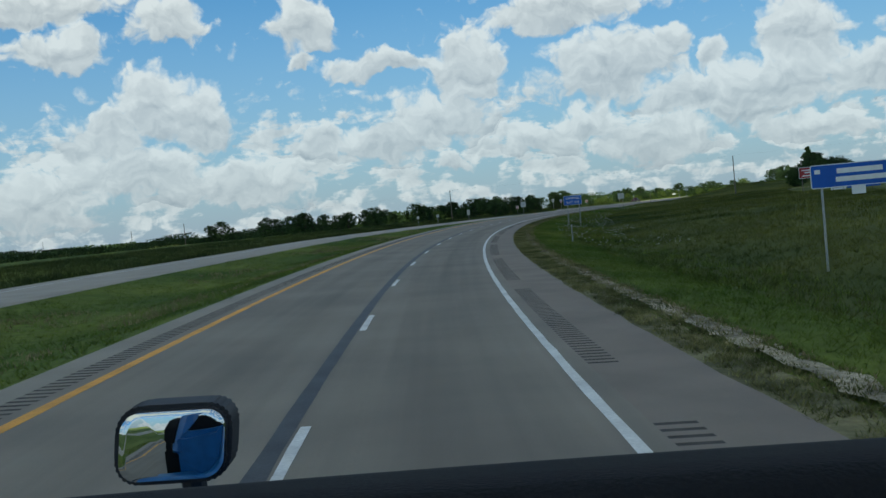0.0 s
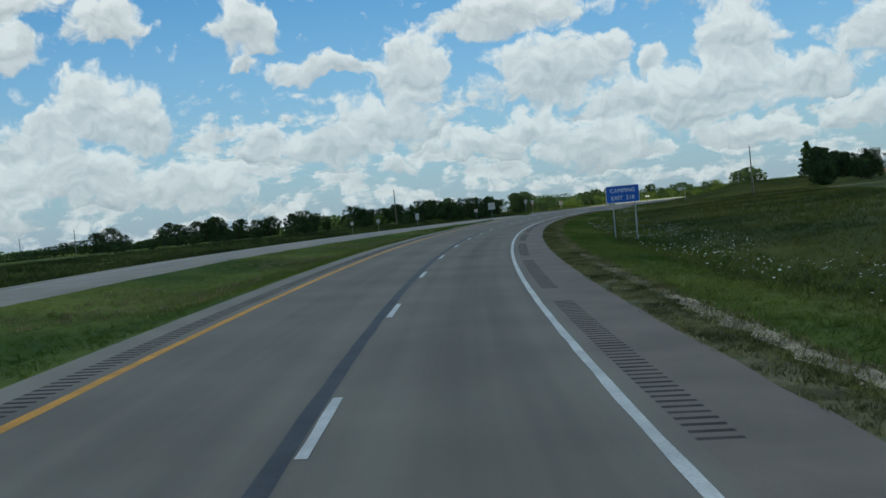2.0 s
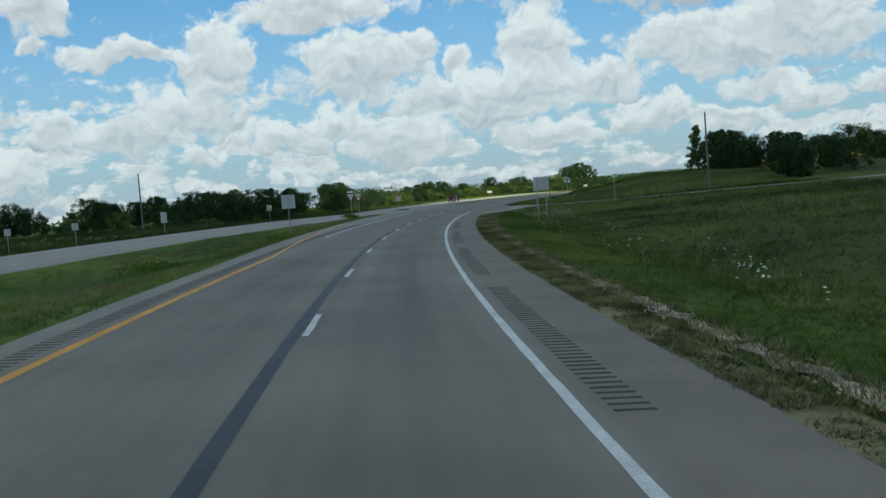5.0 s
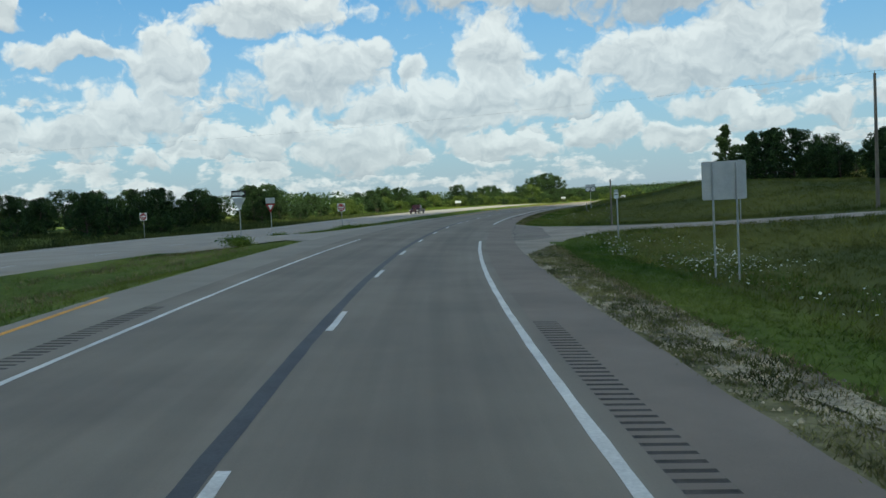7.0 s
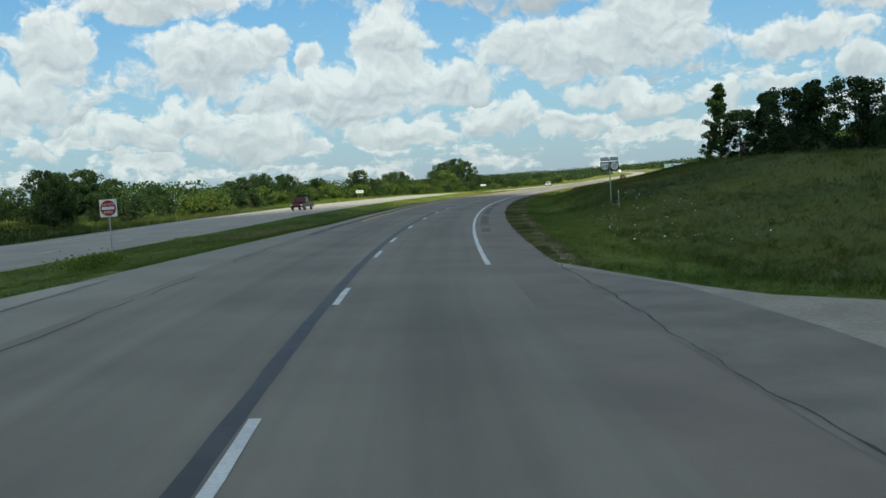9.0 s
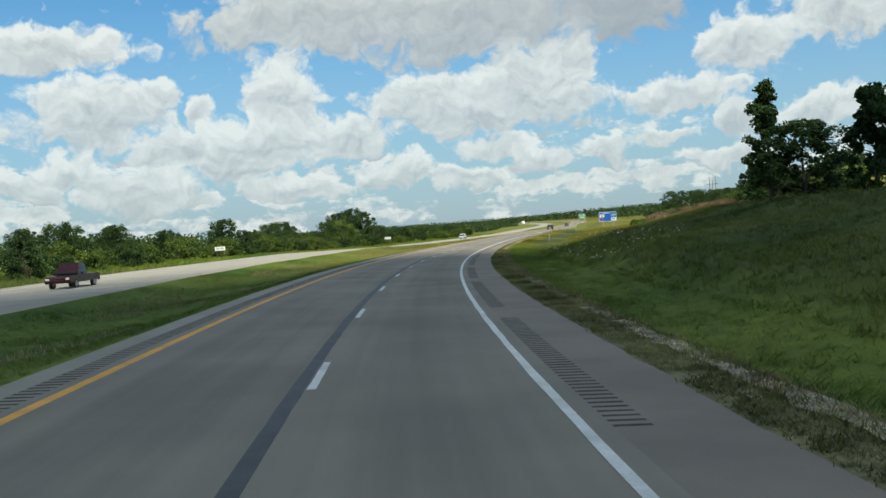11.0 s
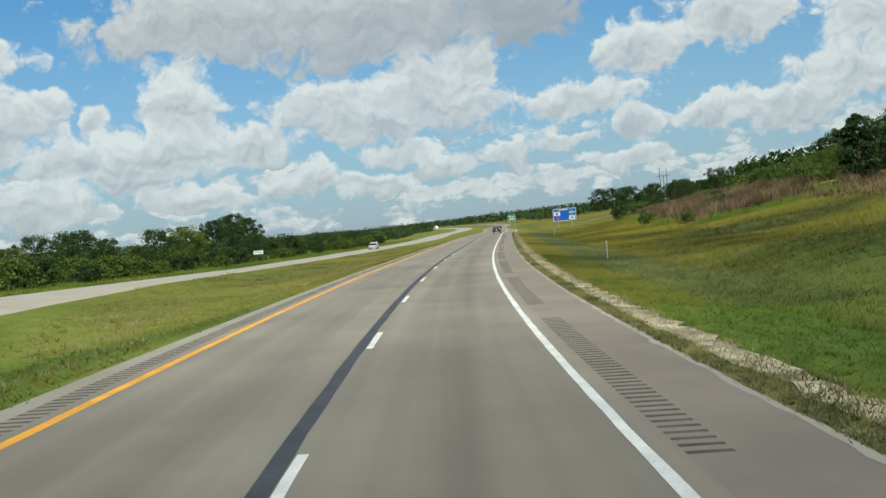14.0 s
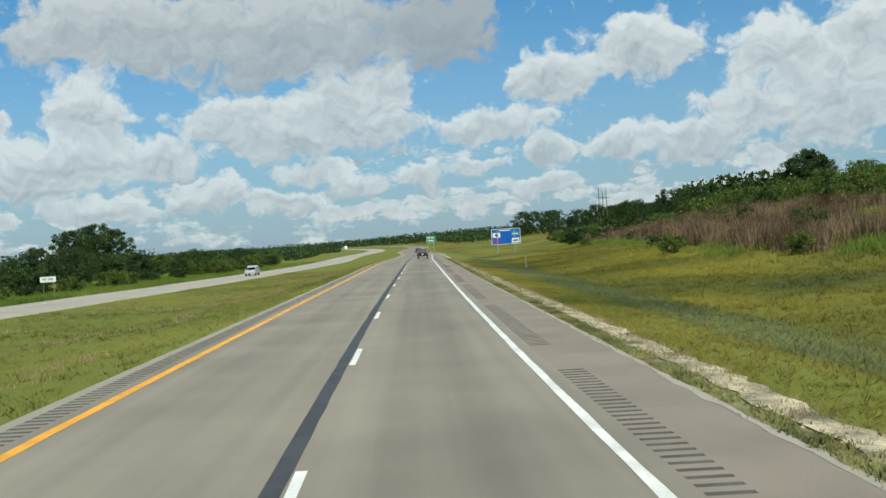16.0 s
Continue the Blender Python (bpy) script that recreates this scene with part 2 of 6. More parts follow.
def road_material(name, base, warm):
    """Worn concrete: broad stains, darker wheel tracks' worth of soiling by noise stretched along the road, fine grain, hairline cracks."""
    m = material(name, base, 0.82, 0.07, 0.25, 60, 0.12, other=warm, spec=0.35)
    nt = m.node_tree
    b = nt.nodes["Principled BSDF"]
    old = b.inputs["Base Color"].links[0].from_socket
    uv = nt.nodes.new("ShaderNodeUVMap")
    mp = nt.nodes.new("ShaderNodeMapping")
    mp.inputs["Scale"].default_value = (1.6, 0.03, 1)
    nt.links.new(uv.outputs[0], mp.inputs["Vector"])
    n = nt.nodes.new("ShaderNodeTexNoise")
    n.inputs["Scale"].default_value = 1.0
    n.inputs["Detail"].default_value = 5
    nt.links.new(mp.outputs[0], n.inputs["Vector"])
    mr = nt.nodes.new("ShaderNodeMapRange")
    mr.inputs["From Min"].default_value = 0.3
    mr.inputs["From Max"].default_value = 0.7
    mr.inputs["To Min"].default_value = 0.84
    mr.inputs["To Max"].default_value = 1.12
    nt.links.new(n.outputs[0], mr.inputs["Value"])
    # oil and tyre soil along the middle of each lane, worn in by traffic
    sep = nt.nodes.new("ShaderNodeSeparateXYZ")
    nt.links.new(uv.outputs[0], sep.inputs[0])
    acc = None
    for c in (-1.9, 1.8):
        d = nt.nodes.new("ShaderNodeMath")
        d.operation = 'SUBTRACT'
        d.inputs[1].default_value = c
        nt.links.new(sep.outputs[0], d.inputs[0])
        a = nt.nodes.new("ShaderNodeMath")
        a.operation = 'ABSOLUTE'
        nt.links.new(d.outputs[0], a.inputs[0])
        r = nt.nodes.new("ShaderNodeMapRange")
        r.interpolation_type = 'SMOOTHSTEP'
        r.inputs["From Min"].default_value = 0.0
        r.inputs["From Max"].default_value = 1.5
        r.inputs["To Min"].default_value = 0.84 if c > 0 else 0.93
        r.inputs["To Max"].default_value = 1.0
        nt.links.new(a.outputs[0], r.inputs["Value"])
        if acc is None:
            acc = r.outputs[0]
        else:
            p = nt.nodes.new("ShaderNodeMath")
            p.operation = 'MULTIPLY'
            nt.links.new(acc, p.inputs[0])
            nt.links.new(r.outputs[0], p.inputs[1])
            acc = p.outputs[0]
    p = nt.nodes.new("ShaderNodeMath")
    p.operation = 'MULTIPLY'
    nt.links.new(acc, p.inputs[0])
    nt.links.new(mr.outputs[0], p.inputs[1])
    s = nt.nodes.new("ShaderNodeVectorMath")
    s.operation = 'SCALE'
    nt.links.new(old, s.inputs[0])
    nt.links.new(p.outputs[0], s.inputs["Scale"])
    nt.links.new(s.outputs[0], b.inputs["Base Color"])
    return m


CONCRETE = road_material("road_concrete", (0.214, 0.190, 0.156), (0.240, 0.213, 0.172))
EDGE_CONCRETE = material("shoulder_concrete", (0.27, 0.245, 0.20), 0.85, 0.10, 0.4, 45, 0.12)
PALE = material("pale_concrete", (0.33, 0.30, 0.25), 0.85, 0.10, 0.3, 40, 0.1)
SHOULDER = material("shoulder_asphalt", (0.212, 0.178, 0.145), 0.88, 0.12, 0.5, 70, 0.2)
PATCH = material("asphalt_patch", (0.200, 0.176, 0.146), 0.85, 0.18, 0.8, 60, 0.25)
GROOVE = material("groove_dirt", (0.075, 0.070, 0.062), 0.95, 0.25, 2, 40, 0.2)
SEAL = material("seam_tar", (0.045, 0.046, 0.048), 0.6, 0.3, 1.2, 30, 0.1)
WHITE = material("white_paint", (0.66, 0.66, 0.63), 0.6, 0.15, 1.3, 25, 0.05)
YELLOW = material("yellow_paint", (0.72, 0.335, 0.018), 0.6, 0.16, 1.3, 25, 0.05)
GRASS = material("grass", (0.080, 0.138, 0.019), 0.95, 0.25, 0.06, 1.6, 0.5, other=(0.132, 0.158, 0.028), spec=0.12)


def meadow_beyond(m, lo, hi):
    """Past the mown strip the grass turns to a browner meadow, by offset from the road."""
    nt = m.node_tree
    bsdf = nt.nodes["Principled BSDF"]
    old = bsdf.inputs["Base Color"].links[0].from_socket
    uv = nt.nodes.new("ShaderNodeUVMap")
    sep = nt.nodes.new("ShaderNodeSeparateXYZ")
    nt.links.new(uv.outputs[0], sep.inputs[0])
    tc = nt.nodes.new("ShaderNodeTexCoord")
    n = nt.nodes.new("ShaderNodeTexNoise")
    n.inputs["Scale"].default_value = 0.22
    n.inputs["Detail"].default_value = 5
    nt.links.new(tc.outputs["Object"], n.inputs["Vector"])
    add = nt.nodes.new("ShaderNodeMath")
    add.operation = 'MULTIPLY_ADD'
    add.inputs[1].default_value = 6.0
    nt.links.new(n.outputs[0], add.inputs[0])
    nt.links.new(sep.outputs[0], add.inputs[2])
    mr = nt.nodes.new("ShaderNodeMapRange")
    mr.interpolation_type = 'SMOOTHSTEP'
    mr.inputs["From Min"].default_value = lo + 3.0
    mr.inputs["From Max"].default_value = hi + 3.0
    nt.links.new(add.outputs[0], mr.inputs["Value"])
    ramp = nt.nodes.new("ShaderNodeValToRGB")
    ramp.color_ramp.elements[0].position = 0.36
    ramp.color_ramp.elements[1].position = 0.64
    ramp.color_ramp.elements[0].color = (0.062, 0.072, 0.018, 1)
    ramp.color_ramp.elements[1].color = (0.190, 0.174, 0.025, 1)
    n2 = nt.nodes.new("ShaderNodeTexNoise")
    n2.inputs["Scale"].default_value = 0.05
    n2.inputs["Detail"].default_value = 7
    nt.links.new(tc.outputs["Object"], n2.inputs["Vector"])
    nt.links.new(n2.outputs[0], ramp.inputs[0])
    # first stretch: cloud shade put into the colour as darker green; yellower further on
    shaded = nt.nodes.new("ShaderNodeValToRGB")
    shaded.color_ramp.elements[0].position = 0.36
    shaded.color_ramp.elements[1].position = 0.64
    shaded.color_ramp.elements[0].color = (0.054, 0.078, 0.018, 1)
    shaded.color_ramp.elements[1].color = (0.112, 0.122, 0.024, 1)
    nt.links.new(n2.outputs[0], shaded.inputs[0])
    far = nt.nodes.new("ShaderNodeMapRange")
    far.interpolation_type = 'SMOOTHSTEP'
    far.inputs["From Min"].default_value = 455
    far.inputs["From Max"].default_value = 500
    nt.links.new(sep.outputs[1], far.inputs["Value"])
    two = nt.nodes.new("ShaderNodeMix")
    two.data_type = 'RGBA'
    nt.links.new(far.outputs[0], two.inputs[0])
    nt.links.new(shaded.outputs[0], two.inputs[6])
    nt.links.new(ramp.outputs[0], two.inputs[7])
    dry = nt.nodes.new("ShaderNodeMix")
    dry.data_type = 'RGBA'
    dry.inputs[7].default_value = (0.150, 0.152, 0.032, 1)
    half = nt.nodes.new("ShaderNodeMath")
    half.operation = 'MULTIPLY'
    half.inputs[1].default_value = 0.7
    nt.links.new(far.outputs[0], half.inputs[0])
    nt.links.new(half.outputs[0], dry.inputs[0])
    nt.links.new(old, dry.inputs[6])
    mx = nt.nodes.new("ShaderNodeMix")
    mx.data_type = 'RGBA'
    nt.links.new(mr.outputs[0], mx.inputs[0])
    nt.links.new(dry.outputs[2], mx.inputs[6])
    nt.links.new(two.outputs[2], mx.inputs[7])
    nt.links.new(mx.outputs[2], bsdf.inputs["Base Color"])


meadow_beyond(GRASS, 9.5, 12.5)
TUFT = material("grass_blade", (0.092, 0.178, 0.022), 0.8, 0.25, 0.06, 0.8, 0.0, other=(0.148, 0.182, 0.032), island=0.16, spec=0.12, through_light=0.3)
MEADOW = material("meadow_blade", (0.066, 0.078, 0.019), 0.8, 0.25, 0.05, 0.8, 0.0, other=(0.205, 0.188, 0.027), island=0.16, spec=0.12, through_light=0.3)
# meadow blades again, with the cloud's shade worked into a darker green
SHADED_MEADOW = material("shaded_meadow_blade", (0.064, 0.100, 0.020), 0.8, 0.25, 0.05, 0.8, 0.0, other=(0.128, 0.138, 0.028), island=0.2, spec=0.12, through_light=0.3)
SCRUB = material("scrub_blade", (0.036, 0.060, 0.016), 0.8, 0.3, 0.06, 0.8, 0.0, other=(0.074, 0.092, 0.024), island=0.25, spec=0.12, through_light=0.25)
DRY_VERGE = material("dry_verge_blade", (0.125, 0.150, 0.028), 0.8, 0.25, 0.06, 0.8, 0.0, other=(0.225, 0.200, 0.042), island=0.2, spec=0.12, through_light=0.3)
DUSTY = material("dusty_ditch_blade", (0.090, 0.125, 0.056), 0.8, 0.25, 0.06, 0.8, 0.0, other=(0.150, 0.170, 0.075), island=0.2, spec=0.12, through_light=0.3)
SOIL = material("weedy_soil", (0.130, 0.128, 0.058), 0.95, 0.3, 0.9, 9, 0.7, other=(0.190, 0.176, 0.092), spec=0.15)
STRAW = material("dry_grass", (0.20, 0.165, 0.085), 0.9, 0.25, 0.3, 3, 0.0, other=(0.27, 0.22, 0.12), island=0.3, spec=0.1, through_light=0.2)
WEED = material("verge_weed", (0.112, 0.130, 0.040), 0.85, 0.3, 0.5, 2, 0.0, other=(0.195, 0.190, 0.074), island=0.25, spec=0.15, through_light=0.2)
GRAVEL = material("gravel", (0.25, 0.225, 0.145), 0.95, 0.42, 1.2, 14, 0.8, other=(0.36, 0.31, 0.21))
TRACK = material("gravel_track", (0.30, 0.265, 0.215), 0.95, 0.2, 0.5, 12, 0.5)
LEAF = material("leaf", (0.027, 0.060, 0.015), 0.65, 0.3, 0.25, 3, 0.0, other=(0.052, 0.088, 0.021), island=0.5, spec=0.25, through_light=0.3)
LEAF_LIGHT = material("leaf_light", (0.072, 0.126, 0.020), 0.65, 0.3, 0.25, 3, 0.0, other=(0.122, 0.160, 0.032), island=0.45, spec=0.25, through_light=0.35)
LEAF_DARK = material("leaf_dark", (0.026, 0.054, 0.018), 0.7, 0.3, 0.25, 3, 0.0, other=(0.050, 0.084, 0.025), island=0.5, spec=0.2, through_light=0.2)
BRUSH = material("brush_stems", (0.098, 0.064, 0.041), 0.9, 0.35, 0.25, 2, 0.0, other=(0.195, 0.142, 0.085), island=0.45, spec=0.1, through_light=0.15)
FLOWER = material("white_flower", (0.70, 0.72, 0.62), 0.8, 0.1, 3, 30, 0.0)
BARK = material("bark", (0.075, 0.060, 0.045), 0.95, 0.3, 3, 25, 0.6, stretch=(1, 1, 0.25))
WOOD = material("weathered_pole", (0.17, 0.145, 0.12), 0.9, 0.25, 1.5, 20, 0.3, stretch=(1, 1, 0.15))
STEEL = material("galvanised_steel", (0.36, 0.37, 0.37), 0.5, 0.12, 3, 40, 0.0, metal=0.5)
SIGN_BACK = material("aluminium_back", (0.42, 0.43, 0.43), 0.5, 0.1, 2, 30, 0.0, metal=0.4)
BLUE = material("blue_sheeting", (0.004, 0.085, 0.42), 0.45, 0.08, 1.5, 20, 0.0)
GREEN = material("green_sheeting", (0.005, 0.20, 0.10), 0.45, 0.08, 1.5, 20, 0.0)
RED = material("red_sheeting", (0.30, 0.012, 0.015), 0.45, 0.08, 1.5, 20, 0.0)
SIGN_WHITE = material("white_sheeting", (0.72, 0.73, 0.72), 0.45, 0.06, 1.5, 20, 0.0)
SIGN_BLACK = material("black_sheeting", (0.015, 0.015, 0.016), 0.5, 0.1, 1.5, 20, 0.0)
PURPLE = material("purple_panel", (0.10, 0.06, 0.30), 0.5, 0.1, 1.5, 20, 0.0)
TEAL = material("teal_panel", (0.02, 0.20, 0.30), 0.5, 0.1, 1.5, 20, 0.0)
CABLE = material("cable", (0.05, 0.05, 0.05), 0.6, 0.1, 2, 20, 0.0)
CLOUD = material("cloud_vapour", (0.92, 0.92, 0.92), 1.0, 0.03, 0.01, 0.05, 0.0, spec=0.0, through_light=0.66)
BLACK_PAINT = material("black_car_paint", (0.012, 0.013, 0.016), 0.25, 0.1, 1, 20, 0.0)
RED_PAINT = material("dark_red_car_paint", (0.028, 0.004, 0.006), 0.25, 0.1, 1, 20, 0.0)
SILVER_PAINT = material("silver_car_paint", (0.55, 0.56, 0.57), 0.3, 0.05, 1, 20, 0.0, metal=0.4)
WHITE_PAINT = material("white_car_paint", (0.75, 0.75, 0.74), 0.3, 0.05, 1, 20, 0.0)
CAR_GLASS = material("car_glass", (0.010, 0.012, 0.014), 0.06, 0.05, 1, 20, 0.0)
RUBBER = material("rubber", (0.018, 0.018, 0.018), 0.85, 0.2, 4, 40, 0.1)
RIM = material("wheel_rim", (0.35, 0.35, 0.36), 0.35, 0.1, 4, 40, 0.0, metal=0.8)
TAIL = material("tail_lamp", (0.35, 0.008, 0.008), 0.25, 0.05, 4, 40, 0.0)
HEAD = material("head_lamp", (0.6, 0.6, 0.58), 0.15, 0.05, 4, 40, 0.0)
BIN = material("dark_plastic", (0.02, 0.02, 0.022), 0.6, 0.1, 4, 40, 0.0)

# ---------------------------------------------------------------- the road's line
STEP = 40.0
BEND = [-1.01, -1.18, -1.38, -1.60, -1.53, -1.35, -1.47, -1.64, -1.60, -1.52, -1.44, -1.58, -1.41, -0.92, -0.26, 0.00, 0.00]
GRADE = [0.25, 0.28, 0.52, 0.59, 0.59, 0.30, 0.27, 0.20, 0.34, 0.11, 0.22, -0.04, 0.04, 0.39, 0.39, 0.42, 0.48]
BANK = [3.33, 3.67, 3.71, 4.18, 4.96, 4.36, 4.72, 4.32, 4.87, 4.19, 3.65, 4.09, 3.25, 2.07, 0.74, 1.07, 1.00]
KNOT_S = [-40 + STEP * i for i in range(len(BEND))]
# past the straight the road rises and swings away to the left
KNOT_S += [640, 700, 760, 820, 880, 940, 1000, 1060, 1120, 1200, 1300, 1500, 1900, 5000]
BEND += [-0.33, 0.14, 0.72, 0.02, -0.65, -0.47, 0.14, 0.69, 1.06, 1.25, 1.37, 0.7, 0.0, 0.0]
GRADE += [-0.02, 0.07, 0.24, 0.44, 0.64, 0.79, 0.92, 1.05, 1.15, 1.22, 1.25, 0.6, 0.0, 0.0]
BANK += [1.0, 1.0, 0.8, 0.4, 0.0, 0.0, -1.0, -2.0, -2.0, -2.0, -2.0, -1.0, 0.0, 0.0]
LINE_S = np.concatenate([np.arange(-200, 1300, 2.0), np.arange(1300, 4700, 20.0)])
_k = np.interp(LINE_S, KNOT_S, BEND) * 1e-3
_ds = np.diff(LINE_S)


def summed(a):
    return np.concatenate([[0], np.cumsum((a[1:] + a[:-1]) / 2 * _ds)])


LINE_H = summed(_k)
_i0 = int(np.argmin(abs(LINE_S)))
LINE_H -= LINE_H[_i0]
LINE_X, LINE_Y = summed(-np.sin(LINE_H)), summed(np.cos(LINE_H))
LINE_Z = summed(np.interp(LINE_S, KNOT_S, GRADE) * 0.01)
LINE_X, LINE_Y, LINE_Z = LINE_X - LINE_X[_i0], LINE_Y - LINE_Y[_i0], LINE_Z - LINE_Z[_i0]
LINE_B = np.interp(LINE_S, KNOT_S, BANK) * 0.01

SEAM_U, RIGHT_U, LEFT_U = 0.0, 3.50, -3.85
PAVED_R = 5.50
RUMBLE_R, RUMBLE_L = (3.85, 4.33), (-4.64, -4.18)


def smooth(a, b, x):
    t = np.clip((np.asarray(x, float) - a) / (b - a), 0, 1)
    return t * t * (3 - 2 * t)


def paved_left(s):
    """The left edge of our pavement: it widens for the turning lane and the crossing."""
    return np.interp(s, [-200, 190, 240, 271, 274, 283, 285, 287, 294, 300, 307, 335, 420, 480, 5000],
                     [-5.25, -5.25, -6.5, -6.7, -8.5, -12.2, -10.5, -8.6, -7.6, -7.0, -6.6, -5.2, -5.25, -4.9, -4.9])


def opp_near(s):
    return np.interp(s, [-200, 100, 150, 250, 285, 310, 360, 440, 510, 570, 650, 750, 5000],
                     [-20, -20, -22, -22, -19, -17.5, -17.5, -19.5, -22, -25, -22.5, -20, -20])


def opp_far(s):
    return np.interp(s, [-200, 120, 160, 250, 320, 350, 415, 480, 560, 600, 700, 800, 5000],
                     [-31, -31, -35, -39, -38, -33, -35, -37, -36, -35.5, -31.5, -31, -31])


def opp_z(s):
    return np.interp(s, [-200, 0, 150, 250, 350, 440, 500, 570, 620, 750, 5000],
                     [-0.25, -0.25, -0.35, -0.45, -0.45, 0.1, 0.1, -0.9, -1.2, -0.9, -0.9])


def crossing(s, u):
    """1 on the paved gap that runs aslant through the median."""
    a = 272.5 + 0.72 * np.clip(-u - 7, 0, 13)
    b = 286.5 + 0.65 * np.clip(-u - 12, 0, 8)
    return np.clip((s - a) / 1.2, 0, 1) * np.clip((b - s) / 1.2, 0, 1)


def hill(s, u):
    """Height of the land to the right of the ditch, over the road's middle."""
    low = np.interp(u, [14, 35, 60, 120, 420], [-1.1, -0.2, 0.2, 1.0, 3])
    high = np.interp(u, [12, 20, 28, 36, 46, 60, 120, 420], [0.6, 1.45, 3.0, 3.0, 2.5, 2.2, 3.5, 6])
    flat = np.interp(u, [12, 26, 40, 52, 70, 120, 420], [-0.9, -0.3, 1.6, 3.6, 5.2, 8, 14])
    far = np.interp(u, [12, 40, 70, 137, 200, 420], [-0.8, 0.0, 3.0, 13, 17, 20])
    away = np.interp(u, [12, 60, 120, 420], [-0.8, 1.0, 6, 12])
    z = low
    for lo, hi, nxt in ((296, 362, high), (430, 515, flat), (640, 760, far), (880, 1100, away)):
        a = smooth(lo, hi, s)
        z = z * (1 - a) + nxt * a
    return z


def land(s, u):
    """Height over the road's middle line at arc s and offset u."""
    s, u = np.broadcast_arrays(np.asarray(s, float), np.asarray(u, float))
    bank = np.interp(s, LINE_S, LINE_B)
    edge = -bank * PAVED_R
    shoulder = edge - 0.07 * np.clip((u - PAVED_R) / 1.5, 0, 1) - 0.13 * np.clip(u - 7.0, 0, 8)
    near = smooth(300, 345, s) * (1 - smooth(400, 460, s))
    v = smooth(9, 18, u) * (1 - near) + smooth(7.6, 13.5, u) * near
    zr = shoulder * (1 - v) + hill(s, u) * v
    # the side track fills the ditch
    t = smooth(266, 274, s) * (1 - smooth(293, 303, s)) * (u > PAVED_R)
    track = edge + 0.018 * np.clip(u - 20, 0, 200) * (u < 420)
    track = np.minimum(track, 3.0)
    zr = zr * (1 - t) + track * t
    pl = paved_left(s)
    on, of, oz = opp_near(s), opp_far(s), opp_z(s)
    left_edge = -bank * np.maximum(pl, -7)
    m = np.clip((pl - u) / (pl - on), 0, 1)
    dip = 0.75 * np.sin(np.pi * m) * (1 - crossing(s, u)) * (0.35 + 0.65 * (1 - smooth(255, 275, s) * (1 - smooth(330, 380, s))))
    zl = left_edge * (1 - m) + oz * m - dip
    zl = np.where(u < on, oz, zl)
    beyond = np.clip(of - u, 0, None)
    zl = np.where(u < of, oz - 0.3 * smooth(0, 5, beyond) + 0.75 * smooth(6, 26, beyond) - 2.6 * smooth(60, 270, beyond), zl)
    on_road = -bank * np.maximum(u, -7)
    return np.where(u >= 0, np.where(u > PAVED_R, zr, on_road), np.where(u < pl, zl, on_road))


def place(s, u, h=0.0):
    """World points at arc s, offset u and height h over the middle line."""
    x, y, z, a = (np.interp(s, LINE_S, q) for q in (LINE_X, LINE_Y, LINE_Z, LINE_H))
    return np.stack([x + u * np.cos(a), y + u * np.sin(a), z + h], -1)


def heading(s):
    return math.degrees(float(np.interp(s, LINE_S, LINE_H)))


def ground(s, u, lift=0.0):
    return Vector(place(s, u, float(land(s, u)) + lift))


def sheet(name, S, U, H, mat):
    """A sheet from arrays of arc, offset and height of one shape (rows along s); its UVs are offset and arc in metres."""
    P = place(S, U, H)
    n, m = S.shape
    i = np.arange(n * m).reshape(n, m)
    q = np.stack([i[:-1, :-1], i[:-1, 1:], i[1:, 1:], i[1:, :-1]], -1).reshape(-1, 4)
    me = bpy.data.meshes.new(name)
    me.from_pydata(P.reshape(-1, 3).tolist(), [], q.tolist())
    me.update()
    uv = me.uv_layers.new(name="along")
    flat = np.stack([U.reshape(-1)[q.reshape(-1)], S.reshape(-1)[q.reshape(-1)]], -1)
    uv.data.foreach_set("uv", flat.reshape(-1).astype(np.float32))
    me.materials.append(mat)
    me.polygons.foreach_set("use_smooth", np.ones(len(q), bool))
    return me


def strip(name, s0, s1, u0, u1, mat, lift, step=2.0, cols=2, worn=0.0, both=1.0, skirt=0.0):
    s = np.linspace(s0, s1, max(2, int((s1 - s0) / step) + 1))
    t = np.linspace(0, 1, cols)
    a = u0(s) if callable(u0) else np.full(len(s), float(u0))
    b = u1(s) if callable(u1) else np.full(len(s), float(u1))
    if worn:
        rng = np.random.RandomState(int(abs(s0) * 7) % 9999)
        a = a + rng.normal(0, worn, len(s)) * both
        b = b + rng.normal(0, worn, len(s))
    U = a[:, None] * (1 - t) + b[:, None] * t
    S = np.repeat(s[:, None], cols, 1)
    H = land(S, U) + lift
    if skirt:
        U = np.concatenate([U[:, :1] - skirt, U, U[:, -1:] + skirt], 1)
        H = np.concatenate([H[:, :1] - skirt, H, H[:, -1:] - skirt], 1)
        S = np.repeat(s[:, None], cols + 2, 1)
    return sheet(name, S, U, H, mat)


